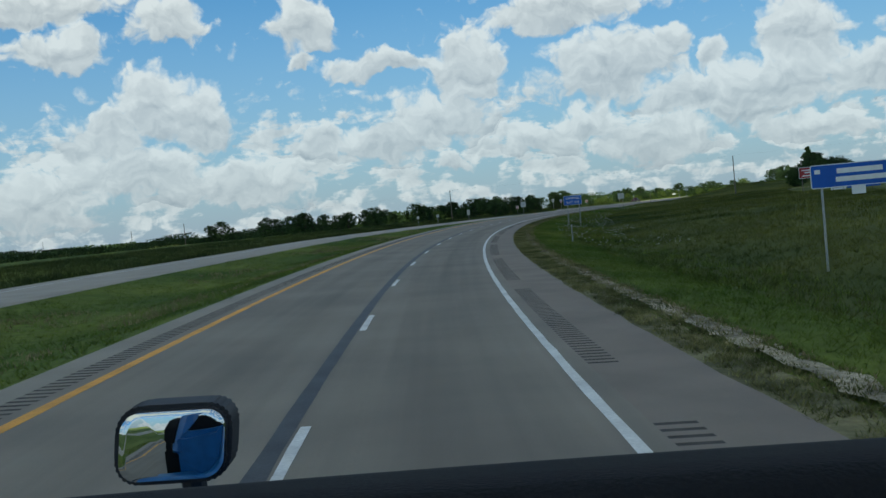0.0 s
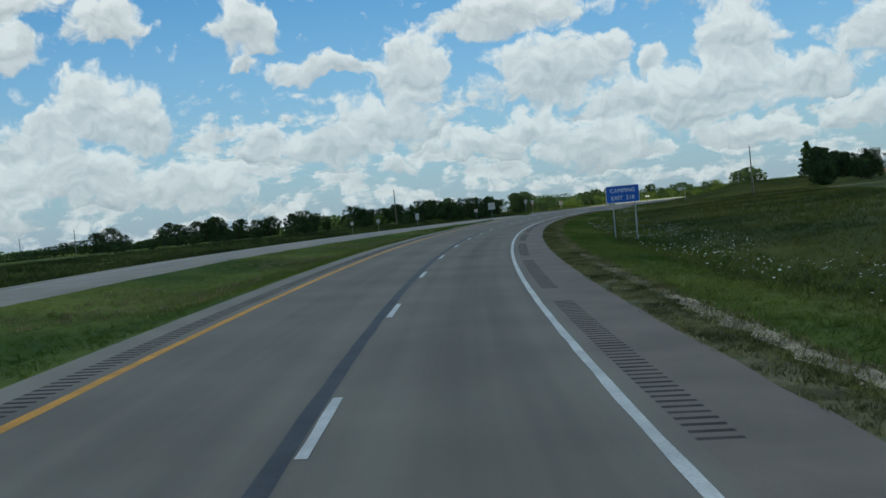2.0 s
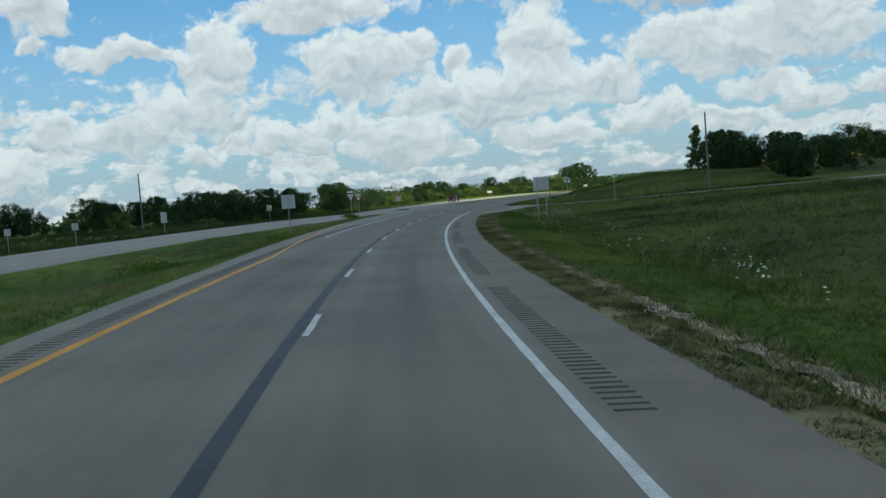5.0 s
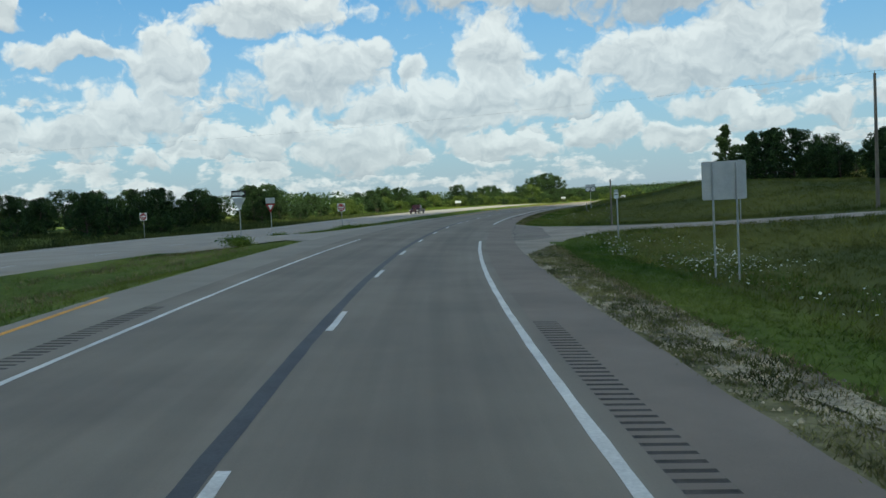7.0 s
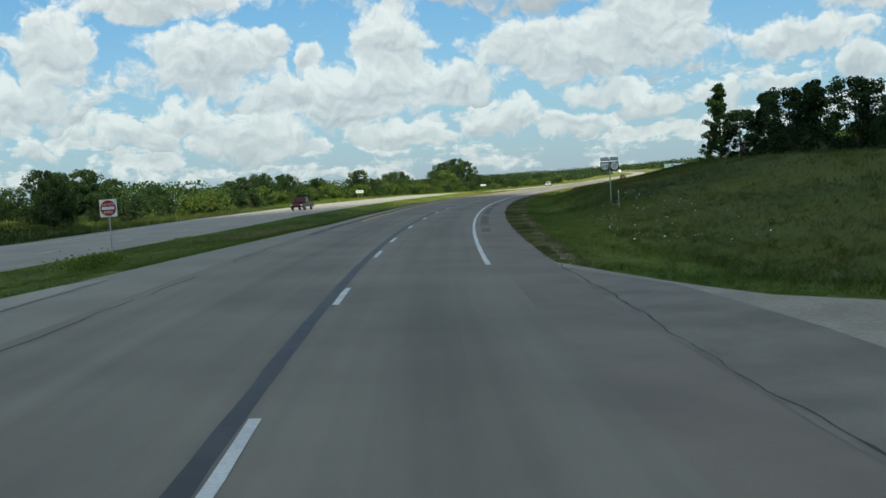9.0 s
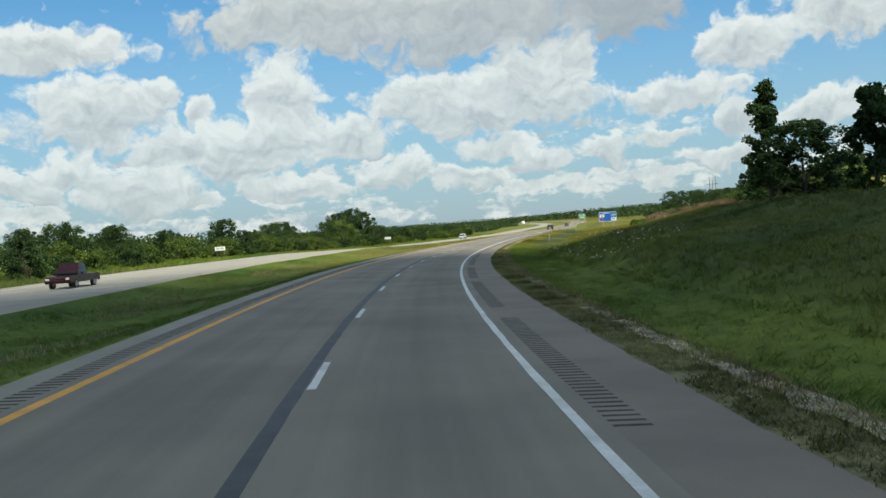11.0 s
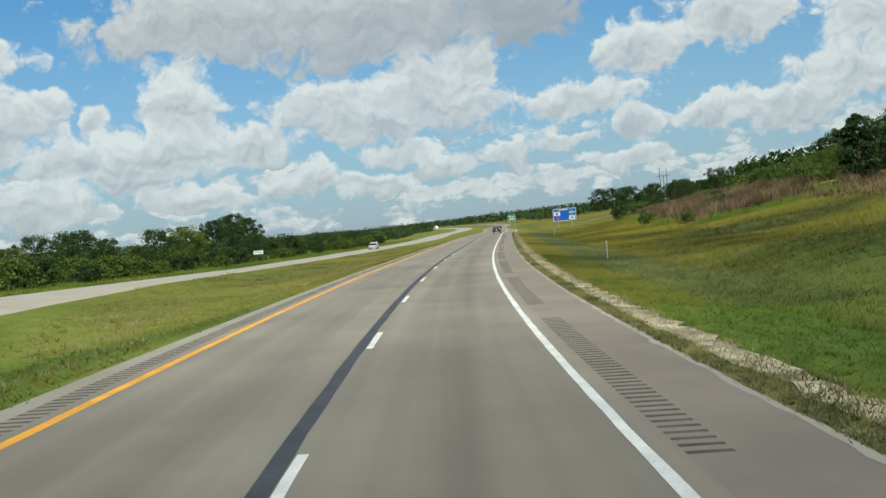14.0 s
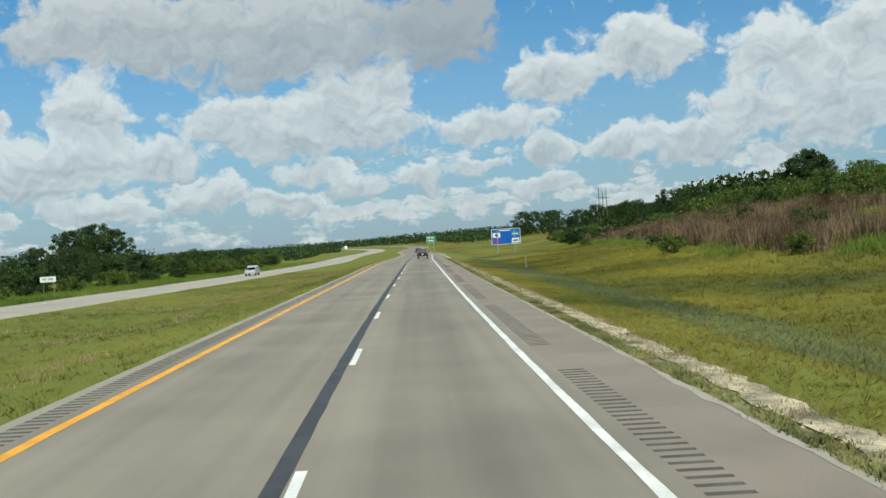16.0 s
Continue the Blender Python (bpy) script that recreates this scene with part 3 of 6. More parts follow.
# ---------------------------------------------------------------- ground
s_lines = np.concatenate([np.arange(-120, 240, 3.0), np.arange(240, 320, 1.0), np.arange(320, 1000, 3.0), np.geomspace(1005, 4600, 60)])
u_lines = np.concatenate([-np.geomspace(3500, 60, 26), np.arange(-57, -4.5, 0.75), [-4, 0, PAVED_R - 0.3, PAVED_R + 0.05], np.arange(6.2, 40, 1.0), np.geomspace(42, 240, 18), [246.0]])
GS, GU = np.meshgrid(s_lines, u_lines, indexing="ij")
GU = np.where((GS > 700) & (GU < -400), -400 + (GU + 400) * 0.02, GU)
GH = land(GS, GU)
rng = np.random.RandomState(4)
rough = np.array([noise.noise(Vector((float(x) * 0.11, float(y) * 0.11, 0))) for x, y in zip(GS.reshape(-1), GU.reshape(-1))]).reshape(GS.shape)
paved = ((GU > paved_left(GS) + 0.6) & (GU < PAVED_R - 0.05)) | ((GU < opp_near(GS) - 1.7) & (GU > opp_far(GS) + 1.7)) | ((crossing(GS, GU) > 0.3) & (GU < 0) & (GU > opp_far(GS)))
on_track = (GS > 270) & (GS < 303) & (GU > 5) & (GU < 200)
gravelled = (GU > PAVED_R - 0.05) & (GU < 6.3) & ((GS < 264) | (GS > 304))
GH = np.where(gravelled, GH - 0.08, GH)
GH = np.where(paved, GH - 0.35, GH + np.where(on_track, -0.04, 0.22 * rough * smooth(7, 10, np.abs(GU)) * smooth(0.8, 4, np.abs(GU - opp_near(GS))) * smooth(0.8, 4, np.abs(GU - opp_far(GS)))))
GH = np.where(GU > 241, np.minimum(GH, -8.0 - np.interp(GS, LINE_S, LINE_Z)), GH)
ground_ob = new("ground", sheet("ground", GS, GU, GH, GRASS))
tagged(ground_ob, "rough green grass verge, median and rolling fields", "ground", kind="structure")

road = new("road", strip("road", -110, 1700, RUMBLE_L[1], RUMBLE_R[0], CONCRETE, 0.0, 1.5, 9))
tagged(road, "worn grey concrete highway carriageway with two lanes", "road", kind="structure")
right_shoulder = new("shoulder", strip("shoulder", -110, 1700, RUMBLE_R[1], PAVED_R, SHOULDER, 0.0, 1.5, 3, worn=0.03, both=0.0))
tagged(right_shoulder, "brownish-grey paved right shoulder with ragged edge", "road shoulder", kind="structure")
left_shoulder = new("shoulder", strip("shoulder", -110, 1700, paved_left, RUMBLE_L[0], EDGE_CONCRETE, 0.0, 1.0, 5))
tagged(left_shoulder, "pale concrete left shoulder widening to a turning lane", "road shoulder", kind="structure")
opposite = new("road", strip("road", -110, 1700, opp_far, opp_near, PALE, 0.03, 2, 5, skirt=0.45))
tagged(opposite, "pale concrete opposite carriageway beyond the grass median", "road", kind="structure")


plain = bpy.data.meshes.new("ground")
ring = [(5200 * math.cos(a) * f, 5200 * math.sin(a) * f, -7.0) for f in (1.0, 0.3, 0.06) for a in [2 * math.pi * k / 48 for k in range(48)]]
quads = [(r * 48 + k, r * 48 + (k + 1) % 48, r * 48 + 48 + (k + 1) % 48, r * 48 + 48 + k) for r in (0, 1) for k in range(48)]
plain.from_pydata(ring, [], quads + [tuple(range(96, 144))])
plain.uv_layers.new(name="along")
plain.materials.append(GRASS)
plain.update()
tagged(new("ground", plain), "lower green plain reaching to the horizon", "ground", kind="structure")


# milled grooves: a band of pavement whose surface dips in each groove
def rumble_band(u0, u1, s0, s1, groups):
    s, dirt = [s0], []
    pitch, width = 0.305, 0.145
    at = s0
    while at < s1:
        inside = groups is None or ((at - 20.3) % 18.2) < 14.4
        busy = inside and not 238 < at < 322
        if busy:
            s += [at + 0.02, at + 0.06, at + width - 0.04, at + width]
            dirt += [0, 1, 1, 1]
            at += pitch
        else:
            s.append(at + pitch)
            dirt.append(0)
            at += pitch
    s = np.array(s)
    low = np.zeros(len(s))
    d = np.array(dirt)
    for i in range(1, len(d) - 1):
        if d[i] and d[i - 1]:
            low[i] = -0.014
        if d[i] and i + 1 < len(d) and d[i + 1]:
            low[i + 1] = -0.014
    S = np.repeat(s[:, None], 4, 1)
    U = np.repeat(np.array([[u0, u0 + 0.03, u1 - 0.03, u1]]), len(s), 0)
    dip = low[:, None] * np.array([[0, 1, 1, 0]])
    return S, U, dip, d


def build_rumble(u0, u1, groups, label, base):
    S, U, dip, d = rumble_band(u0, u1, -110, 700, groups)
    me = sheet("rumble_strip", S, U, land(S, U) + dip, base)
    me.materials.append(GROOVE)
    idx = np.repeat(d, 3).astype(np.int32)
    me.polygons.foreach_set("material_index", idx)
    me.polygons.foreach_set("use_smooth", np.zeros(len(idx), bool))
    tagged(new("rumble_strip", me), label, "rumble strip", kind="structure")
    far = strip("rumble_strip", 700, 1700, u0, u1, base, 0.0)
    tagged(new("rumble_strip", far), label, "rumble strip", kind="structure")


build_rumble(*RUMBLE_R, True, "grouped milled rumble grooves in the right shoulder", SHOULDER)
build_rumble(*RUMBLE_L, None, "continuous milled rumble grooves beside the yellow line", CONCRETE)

# gravel edge, side track and the patch of newer asphalt at its mouth
def weed_edge(s):
    return np.interp(s, [200, 240, 266, 267, 303, 330, 425, 450], [6.50, 6.55, 7.0, 5.7, 5.7, 6.45, 6.45, 5.92])


for g0, g1 in ((-110, 238), (304, 1700)):
    soil = new("weed_strip", strip("weed_strip", g0, g1, PAVED_R - 0.3, lambda s: np.minimum(weed_edge(s) + 0.12, PAVED_R - 0.3 + np.clip(238.5 - s, 0.02, 14) * 0.075 * (s < 240) + 9 * (s > 240)), SOIL, -0.008, 0.6, 6, worn=0.05, both=0.0))
    tagged(soil, "low weeds and dirt between shoulder and gravel", "verge", kind="structure")
    edge_gravel = new("gravel_edge", strip("gravel_edge", g0, g1, weed_edge, lambda s: weed_edge(s) + np.interp(s, [420, 450], [0.46, 0.66]), GRAVEL, 0.012, 0.5, 5, worn=0.09))
    tagged(edge_gravel, "pale gravel strip along the verge", "gravel", kind="structure")
edge_gravel = new("gravel_edge", strip("gravel_edge", 224, 267, PAVED_R - 0.3, lambda s: weed_edge(s) + 0.5, GRAVEL, -0.013, 0.5, 8, worn=0.07, both=0.0))
tagged(edge_gravel, "stony gravel widening towards the side track", "gravel", kind="structure")


def fan(name, rows, mat, lift, cols=10):
    """A sheet between two edges given as (u, s near, s far)."""
    u = np.array([r[0] for r in rows], float)
    uu = np.concatenate([np.linspace(a, b, 8, endpoint=False) for a, b in zip(u[:-1], u[1:])] + [[u[-1]]])
    a = np.interp(uu, u, [r[1] for r in rows]) + np.array([0.25 * noise.noise(Vector((x * 0.9, 3, 0))) for x in uu])
    b = np.interp(uu, u, [r[2] for r in rows]) + np.array([0.25 * noise.noise(Vector((x * 0.9, 9, 0))) for x in uu])
    t = np.linspace(0, 1, cols)
    S = (a[:, None] * (1 - t) + b[:, None] * t).T
    U = np.repeat(uu[None, :], cols, 0)
    return sheet(name, S, U, land(S, U) + lift, mat)


TRACK_EDGE = [(5.45, 258, 304), (7, 265, 299), (8.4, 271.5, 294), (11.3, 278, 290.5), (16, 280, 288.5), (35, 281.5, 288), (160, 284, 290)]
gap_road = new("crossing", fan("crossing", [(-20.5, 282, 292), (-12, 276.2, 286.6), (-6.4, 272.4, 301)], PALE, 0.014, 12))
tagged(gap_road, "paved crossing through the median", "road", kind="structure")
track = new("side_track", fan("side_track", TRACK_EDGE, TRACK, 0.002, 16))
tagged(track, "pale gravel side track joining the highway", "track", kind="structure")
patch = new("asphalt_patch", fan("asphalt_patch", [(5.40, 271.3, 302.5), (6.2, 271.6, 300), (7.3, 273.3, 297), (7.75, 274.3, 290)], PATCH, 0.006, 14))
tagged(patch, "dark asphalt patch at the mouth of the track", "road patch", kind="structure")


def line_ob(name, s0, s1, u0, u1, mat, lift, label):
    ob = new(name, strip(name, s0, s1, u0, u1, mat, lift, step=1.0, worn=0.006))
    return tagged(ob, label, "road marking", kind="structure")


line_ob("seam", -110, 1700, -0.31, -0.08, SEAL, 0.003, "dark tar-sealed seam between the two lanes")
line_ob("edge_line", -110, 271.5, RIGHT_U - 0.075, RIGHT_U + 0.075, WHITE, 0.005, "worn solid white edge line")
line_ob("edge_line", 303.3, 1700, RIGHT_U - 0.075, RIGHT_U + 0.075, WHITE, 0.005, "worn solid white edge line")
line_ob("yellow_line", -110, 196, LEFT_U - 0.10, LEFT_U + 0.10, YELLOW, 0.005, "worn solid yellow edge line")
line_ob("yellow_line", 196, 240, lambda s: np.interp(s, [196, 240], [LEFT_U - 0.08, -6.3]), lambda s: np.interp(s, [196, 240], [LEFT_U + 0.08, -6.15]), YELLOW, 0.006, "yellow line bending into the turning lane")
line_ob("turn_line", 214, 273.5, LEFT_U + 0.03, LEFT_U + 0.15, WHITE, 0.006, "solid white line of the turning lane")
line_ob("yellow_line", 338, 1700, LEFT_U - 0.10, LEFT_U + 0.10, YELLOW, 0.005, "worn solid yellow edge line")


def crack_u(s):
    return 5.56 + 0.06 * np.sin(s * 0.41) + 0.035 * np.sin(s * 1.7 + 1) + 0.018 * np.sin(s * 4.3)


for c0, c1, w in ((271, 276.5, 0.012), (276.2, 284, 0.018), (284, 292.5, 0.012), (292, 303, 0.02), (303, 316, 0.012)):
    tagged(new("crack", strip("crack", c0, c1, lambda s: crack_u(s) - w, lambda s: crack_u(s) + w, GROOVE, 0.010, step=0.25, worn=0.006)), "dark ragged crack along the edge of the old pavement", "road marking", kind="structure")
tagged(new("pavement_lip", strip("pavement_lip", 425, 900, PAVED_R - 0.11, PAVED_R + 0.02, PALE, 0.004, step=0.5, worn=0.025)), "pale dusty lip along the shoulder's edge", "road shoulder", kind="structure")
for c0, c1, cu in ((288, 296, -4.35), (297, 301, -4.3), (306, 315, -4.4), (322, 333, -4.4)):
    line_ob("crack", c0, c1, lambda s: cu - 0.02 + 0.06 * np.sin(s * 2.1) * np.sin(s * 0.7), lambda s: cu + 0.02 + 0.06 * np.sin(s * 2.1) * np.sin(s * 0.7), GROOVE, 0.006, "dark worn crack in the concrete")
DASH0 = 1.987
for i in range(-8, 75):
    s = DASH0 + 12.192 * i - (3.95 if i > 25 else 0)
    line_ob("lane_dash", s, s + 3.05, -0.05, 0.08, WHITE, 0.006, "white lane dash beside the dark seam")["group"] = "lane dashes"
line_ob("edge_line", -110, 1700, lambda s: opp_far(s) + 2.6, lambda s: opp_far(s) + 2.75, WHITE, 0.036, "white edge line of the opposite carriageway")
for i in range(15, 32):
    s = DASH0 + 12.192 * i
    line_ob("lane_dash", s, s + 3.05, lambda q: opp_near(q) - 5.0, lambda q: opp_near(q) - 4.87, WHITE, 0.036, "white lane dash on the opposite carriageway")["group"] = "lane dashes opposite"

# ---------------------------------------------------------------- building helpers
def link(name, me, parent=None, label=""):
    ob = new(name, me)
    if parent:
        ob.parent = parent
    if label:
        ob["label"] = label
    return ob


def part(name, bm, mat, parent, label=""):
    me = bpy.data.meshes.new(name)
    bm.to_mesh(me)
    bm.free()
    for m in (mat if isinstance(mat, tuple) else (mat,)):
        me.materials.append(m)
    return link(name, me, parent, label)


def box_bm(x0, x1, y0, y1, z0, z1, bevel=0.0):
    bm = bmesh.new()
    bmesh.ops.create_cube(bm, size=1)
    bmesh.ops.scale(bm, vec=(x1 - x0, y1 - y0, z1 - z0), verts=bm.verts)
    bmesh.ops.translate(bm, vec=((x0 + x1) / 2, (y0 + y1) / 2, (z0 + z1) / 2), verts=bm.verts)
    if bevel:
        bmesh.ops.bevel(bm, geom=bm.edges, offset=bevel, segments=2, affect='EDGES')
    return bm


def plate_bm(points, y0, y1, rounding=0.0):
    """A flat plate with that outline in x and z, from y0 to y1."""
    bm = bmesh.new()
    f = bm.faces.new([bm.verts.new((x, y0, z)) for x, z in points])
    out = bmesh.ops.extrude_face_region(bm, geom=[f])
    vs = [v for v in out["geom"] if isinstance(v, bmesh.types.BMVert)]
    bmesh.ops.translate(bm, vec=(0, y1 - y0, 0), verts=vs)
    bmesh.ops.recalc_face_normals(bm, faces=bm.faces)
    return bm


def rounded(w, h, r, z, n=4):
    """Outline of a panel w by h with rounded corners, centred on x, with its middle at height z."""
    out = []
    for cx, cz, a0 in ((w / 2 - r, h / 2 - r, 0), (-w / 2 + r, h / 2 - r, 90), (-w / 2 + r, -h / 2 + r, 180), (w / 2 - r, -h / 2 + r, 270)):
        for i in range(n + 1):
            a = radians(a0 + 90 * i / n)
            out.append((cx + r * math.cos(a), z + cz + r * math.sin(a)))
    return out


def tube(points, radii, sides=8, cap=True):
    """A mesh along points with a radius at each."""
    bm = bmesh.new()
    rings = []
    for i, (p, r) in enumerate(zip(points, radii)):
        p = Vector(p)
        d = (Vector(points[min(i + 1, len(points) - 1)]) - Vector(points[max(i - 1, 0)])).normalized()
        a = d.orthogonal().normalized()
        b = d.cross(a)
        rings.append([bm.verts.new(p + (a * math.cos(t) + b * math.sin(t)) * r) for t in [2 * math.pi * k / sides for k in range(sides)]])
    for q, w in zip(rings, rings[1:]):
        for k in range(sides):
            bm.faces.new((q[k], q[(k + 1) % sides], w[(k + 1) % sides], w[k]))
    if cap:
        bm.faces.new(rings[-1])
        bm.faces.new(rings[0][::-1])
    bmesh.ops.recalc_face_normals(bm, faces=bm.faces)
    return bm


def letters(text, size, x, z, y, mat, parent, label="", squeeze=1.0):
    """Raised letters facing the traffic, centred on x with their base at z."""
    cu = bpy.data.curves.new("text", 'FONT')
    cu.body = text
    cu.size = size
    cu.align_x = 'CENTER'
    cu.extrude = 0.002
    cu.resolution_u = 2
    tmp = bpy.data.objects.new("text", cu)
    me = bpy.data.meshes.new_from_object(tmp)
    bpy.data.objects.remove(tmp)
    me.transform(Matrix.Translation((x, y, z)) @ Matrix.Rotation(radians(90), 4, 'X') @ Matrix.Diagonal((squeeze, 1, 1, 1)))
    me.materials.clear()
    me.materials.append(mat)
    return link("lettering", me, parent, label)


def bars(rows, mat, parent, y, label=""):
    """Plain bars (x0, x1, z0, z1) for writing that cannot be read."""
    for x0, x1, z0, z1 in rows:
        part("lettering", box_bm(x0, x1, y - 0.002, y + 0.002, z0, z1), mat, parent, label)


def stand(name, s, u, label, category, turn=0.0, lift=0.0, group=""):
    e = new(name)
    p = ground(s, u, lift)
    e.matrix_world = pose(p.x, p.y, p.z, 0, 0, heading(s) + turn)
    return tagged(e, label, category, group)


def post(parent, x, top, r=0.03, mat=None, y=0.06, name="post"):
    return part(name, tube([(x, y, -0.3), (x, y, top)], [r, r], 8), mat or STEEL, parent)


def scatter_quads(name, centres, dirs, sizes, mat):
    """Many small four-sided leaves: centre, direction along, width vector."""
    along, across = dirs
    C = np.asarray(centres)
    a = along * sizes[:, :1] * 0.5
    b = across * sizes[:, 1:] * 0.5
    V = np.stack([C - a, C + b, C + a, C - b], 1).reshape(-1, 3)
    F = np.arange(len(V)).reshape(-1, 4)
    me = bpy.data.meshes.new(name)
    me.from_pydata(V.tolist(), [], F.tolist())
    me.update()
    me.materials.append(mat)
    return me


def unit(v):
    return v / (np.linalg.norm(v, axis=-1, keepdims=True) + 1e-9)


# ---------------------------------------------------------------- trees
def tree_model(seed, h, r, mat, slim=False, low=0.12, leaves=2600, leaf=0.34, clumps=70, trunks=1):
    """A tree with a tapered trunk, limbs and a crown of leaf clumps with gaps."""
    rng = np.random.RandomState(seed)
    e = new("tree")
    limbs = []
    wood = bmesh.new()

    def add(bm):
        me = bpy.data.meshes.new("w")
        bm.to_mesh(me)
        bm.free()
        wood.from_mesh(me)
        bpy.data.meshes.remove(me)

    centres, weights = [], []
    for t in range(trunks):
        lean = rng.normal(0, 0.05, 2) + (rng.normal(0, 0.16, 2) if trunks > 1 else 0)
        top = h * (0.86 if t == 0 else rng.uniform(0.6, 0.85))
        base = rng.normal(0, 0.1 * trunks, 2)
        stem = [(base[0] + lean[0] * z + 0.12 * math.sin(z * 0.9 + seed), base[1] + lean[1] * z, z) for z in np.linspace(-0.3, top, 7)]
        r0 = 0.022 * h
        add(tube(stem, [r0 * (1 - 0.88 * i / 6) for i in range(7)], 7))
        n = clumps // trunks
        for k in range(n):
            f = (k + 0.5) / n
            z = h * (low + (0.97 - low) * f ** 0.9)
            if slim:
                reach = r * (1.0 - f) ** 0.75 + 0.18 * r
            else:
                reach = r * (0.35 + 0.9 * math.sin(math.pi * min(1, (0.12 + 0.86 * f))) ** 0.7)
            reach *= rng.uniform(0.3, 1.08)
            a = rng.uniform(0, 2 * math.pi)
            zz = np.clip(z / top, 0, 1)
            root = np.array([base[0] + lean[0] * z * 0.7, base[1] + lean[1] * z * 0.7, max(0.15 * h * low, z - reach * 0.55)])
            tip = np.array([base[0] + lean[0] * z + reach * math.cos(a), base[1] + lean[1] * z + reach * math.sin(a), z])
            if k % 2 == 0:
                mid = (root + tip) / 2 + np.array([0, 0, -0.06 * reach])
                add(tube([tuple(root), tuple(mid), tuple(tip)], [0.010 * h * (1.1 - f), 0.006 * h * (1.1 - f), 0.002 * h], 5))
            centres.append(tip)
            weights.append(rng.uniform(0.55, 1.25) * (0.75 if slim else 1.0))
    part("trunk", wood, BARK, e, "grey-brown bark")
    C = np.array(centres)
    W = np.array(weights) * r * 0.30
    leaves, leaf = int(leaves * 2.4), leaf * 0.62
    pick = rng.randint(0, len(C), leaves)
    off = unit(rng.normal(size=(leaves, 3))) * (rng.uniform(0, 1, (leaves, 1)) ** 0.45)
    off[:, 2] *= 0.75
    P = C[pick] + off * W[pick][:, None]
    P[:, 2] = np.maximum(P[:, 2], 0.05)
    along = unit(rng.normal(size=(leaves, 3)) + off * 0.6)
    across = unit(np.cross(along, unit(rng.normal(size=(leaves, 3)))))
    size = leaf * rng.uniform(0.6, 1.35, (leaves, 1)) * np.array([[1.25, 0.85]])
    link("crown", scatter_quads("crown", P, (along, across), size, mat), e, "leafy crown with gaps")
    return e


def put_away(e):
    """Moves a model that is only copied from out of the scene."""
    for o in (*e.children, e):
        bpy.data.objects.remove(o)


BROAD = [tree_model(11, 8.5, 3.6, LEAF, clumps=80, leaves=3400, low=0.10),
         tree_model(12, 8.0, 3.3, LEAF, clumps=70, leaves=3000, trunks=2, low=0.08),
         tree_model(13, 9.5, 3.3, LEAF_DARK, clumps=100, leaves=4400, low=0.04, leaf=0.40),
         tree_model(14, 7.0, 3.4, LEAF_LIGHT, clumps=60, leaves=2800, low=0.05, trunks=2)]
SLIM = [tree_model(21, 11.8, 2.5, LEAF, slim=True, clumps=110, leaves=5600, low=0.03, leaf=0.34),
        tree_model(22, 9.0, 2.6, LEAF_DARK, slim=True, clumps=90, leaves=4600, low=0.03, leaf=0.42)]
SHRUB = [tree_model(31, 3.2, 2.3, LEAF, clumps=40, leaves=1500, low=0.03, leaf=0.30, trunks=3),
         tree_model(32, 2.8, 2.2, LEAF_LIGHT, clumps=40, leaves=1500, low=0.03, leaf=0.30, trunks=3),
         tree_model(33, 3.6, 2.2, LEAF_DARK, clumps=40, leaves=1500, low=0.03, leaf=0.30, trunks=3)]
MODEL_H = {}
for models, hs in ((BROAD, (8.5, 8.0, 9.5, 7.0)), (SLIM, (11.8, 9.0)), (SHRUB, (3.2, 2.8, 3.6))):
    for e, hh in zip(models, hs):
        MODEL_H[e.name] = hh
LABELS = {0: "broad green deciduous tree in the roadside belt", 1: "many-stemmed green tree in the roadside belt", 2: "dark green broadleaf tree with uneven crown", 3: "light green bushy tree at the field edge"}
tree_rng = random.Random(5)


def grow(model, s, u, h, label, category="tree", group="roadside trees", wide=1.0):
    k = h / MODEL_H[model.name]
    p = ground(s, u)
    m = Matrix.LocRotScale(p, Euler((0, 0, tree_rng.uniform(0, 6.28))), Vector((k * wide, k * wide, k)))
    t = copy_thing(model, m)
    t.name = "tree" if category == "tree" else "shrub"
    return tagged(t, label, category, group)


# single trees that stand out
grow(SLIM[0], 443.5, 35.3, 13.4, "tall narrow dark green tree with a pointed top", wide=1.0)
grow(BROAD[2], 441, 38, 8.6, "dark green broadleaf tree beside the tall one", wide=1.35)
grow(SLIM[1], 428, 41, 10.4, "dark green upright tree on the hill", wide=1.05)
grow(BROAD[2], 420, 43, 10.2, "dark green broadleaf tree on the hill", wide=1.05)
grow(SLIM[1], 408, 44, 10.2, "dark green upright tree on the hill", wide=1.05)
grow(BROAD[2], 396, 46, 9.4, "dark green broadleaf tree on the hill", wide=1.05)
grow(BROAD[0], 386, 49, 7.6, "dark green broadleaf tree on the hill")
grow(SLIM[1], 565.5, 54, 9.0, "narrow green tree above the brush bank")
grow(BROAD[0], 572, 58, 8.5, "green broadleaf tree above the brush bank")
grow(BROAD[1], 556, 58, 8.0, "green many-stemmed tree above the brush bank")
grow(BROAD[2], 410.5, -60, 7.4, "dark round broadleaf tree beyond the highway")
grow(BROAD[2], 391.5, -54, 7.0, "dark round broadleaf tree beyond the highway")
for s, u, h in ((828, -110, 17), (836, -104, 15), (820, -116, 15), (812, -106, 13)):
    grow(BROAD[2], s, u, h, "tall dark broadleaf tree over the belt")
for s, u, h in ((809, 137, 14), (802, 128, 12), (818, 143, 12), (795, 135, 10)):
    grow(BROAD[2], s, u, h, "dark broadleaf tree on the far ridge")
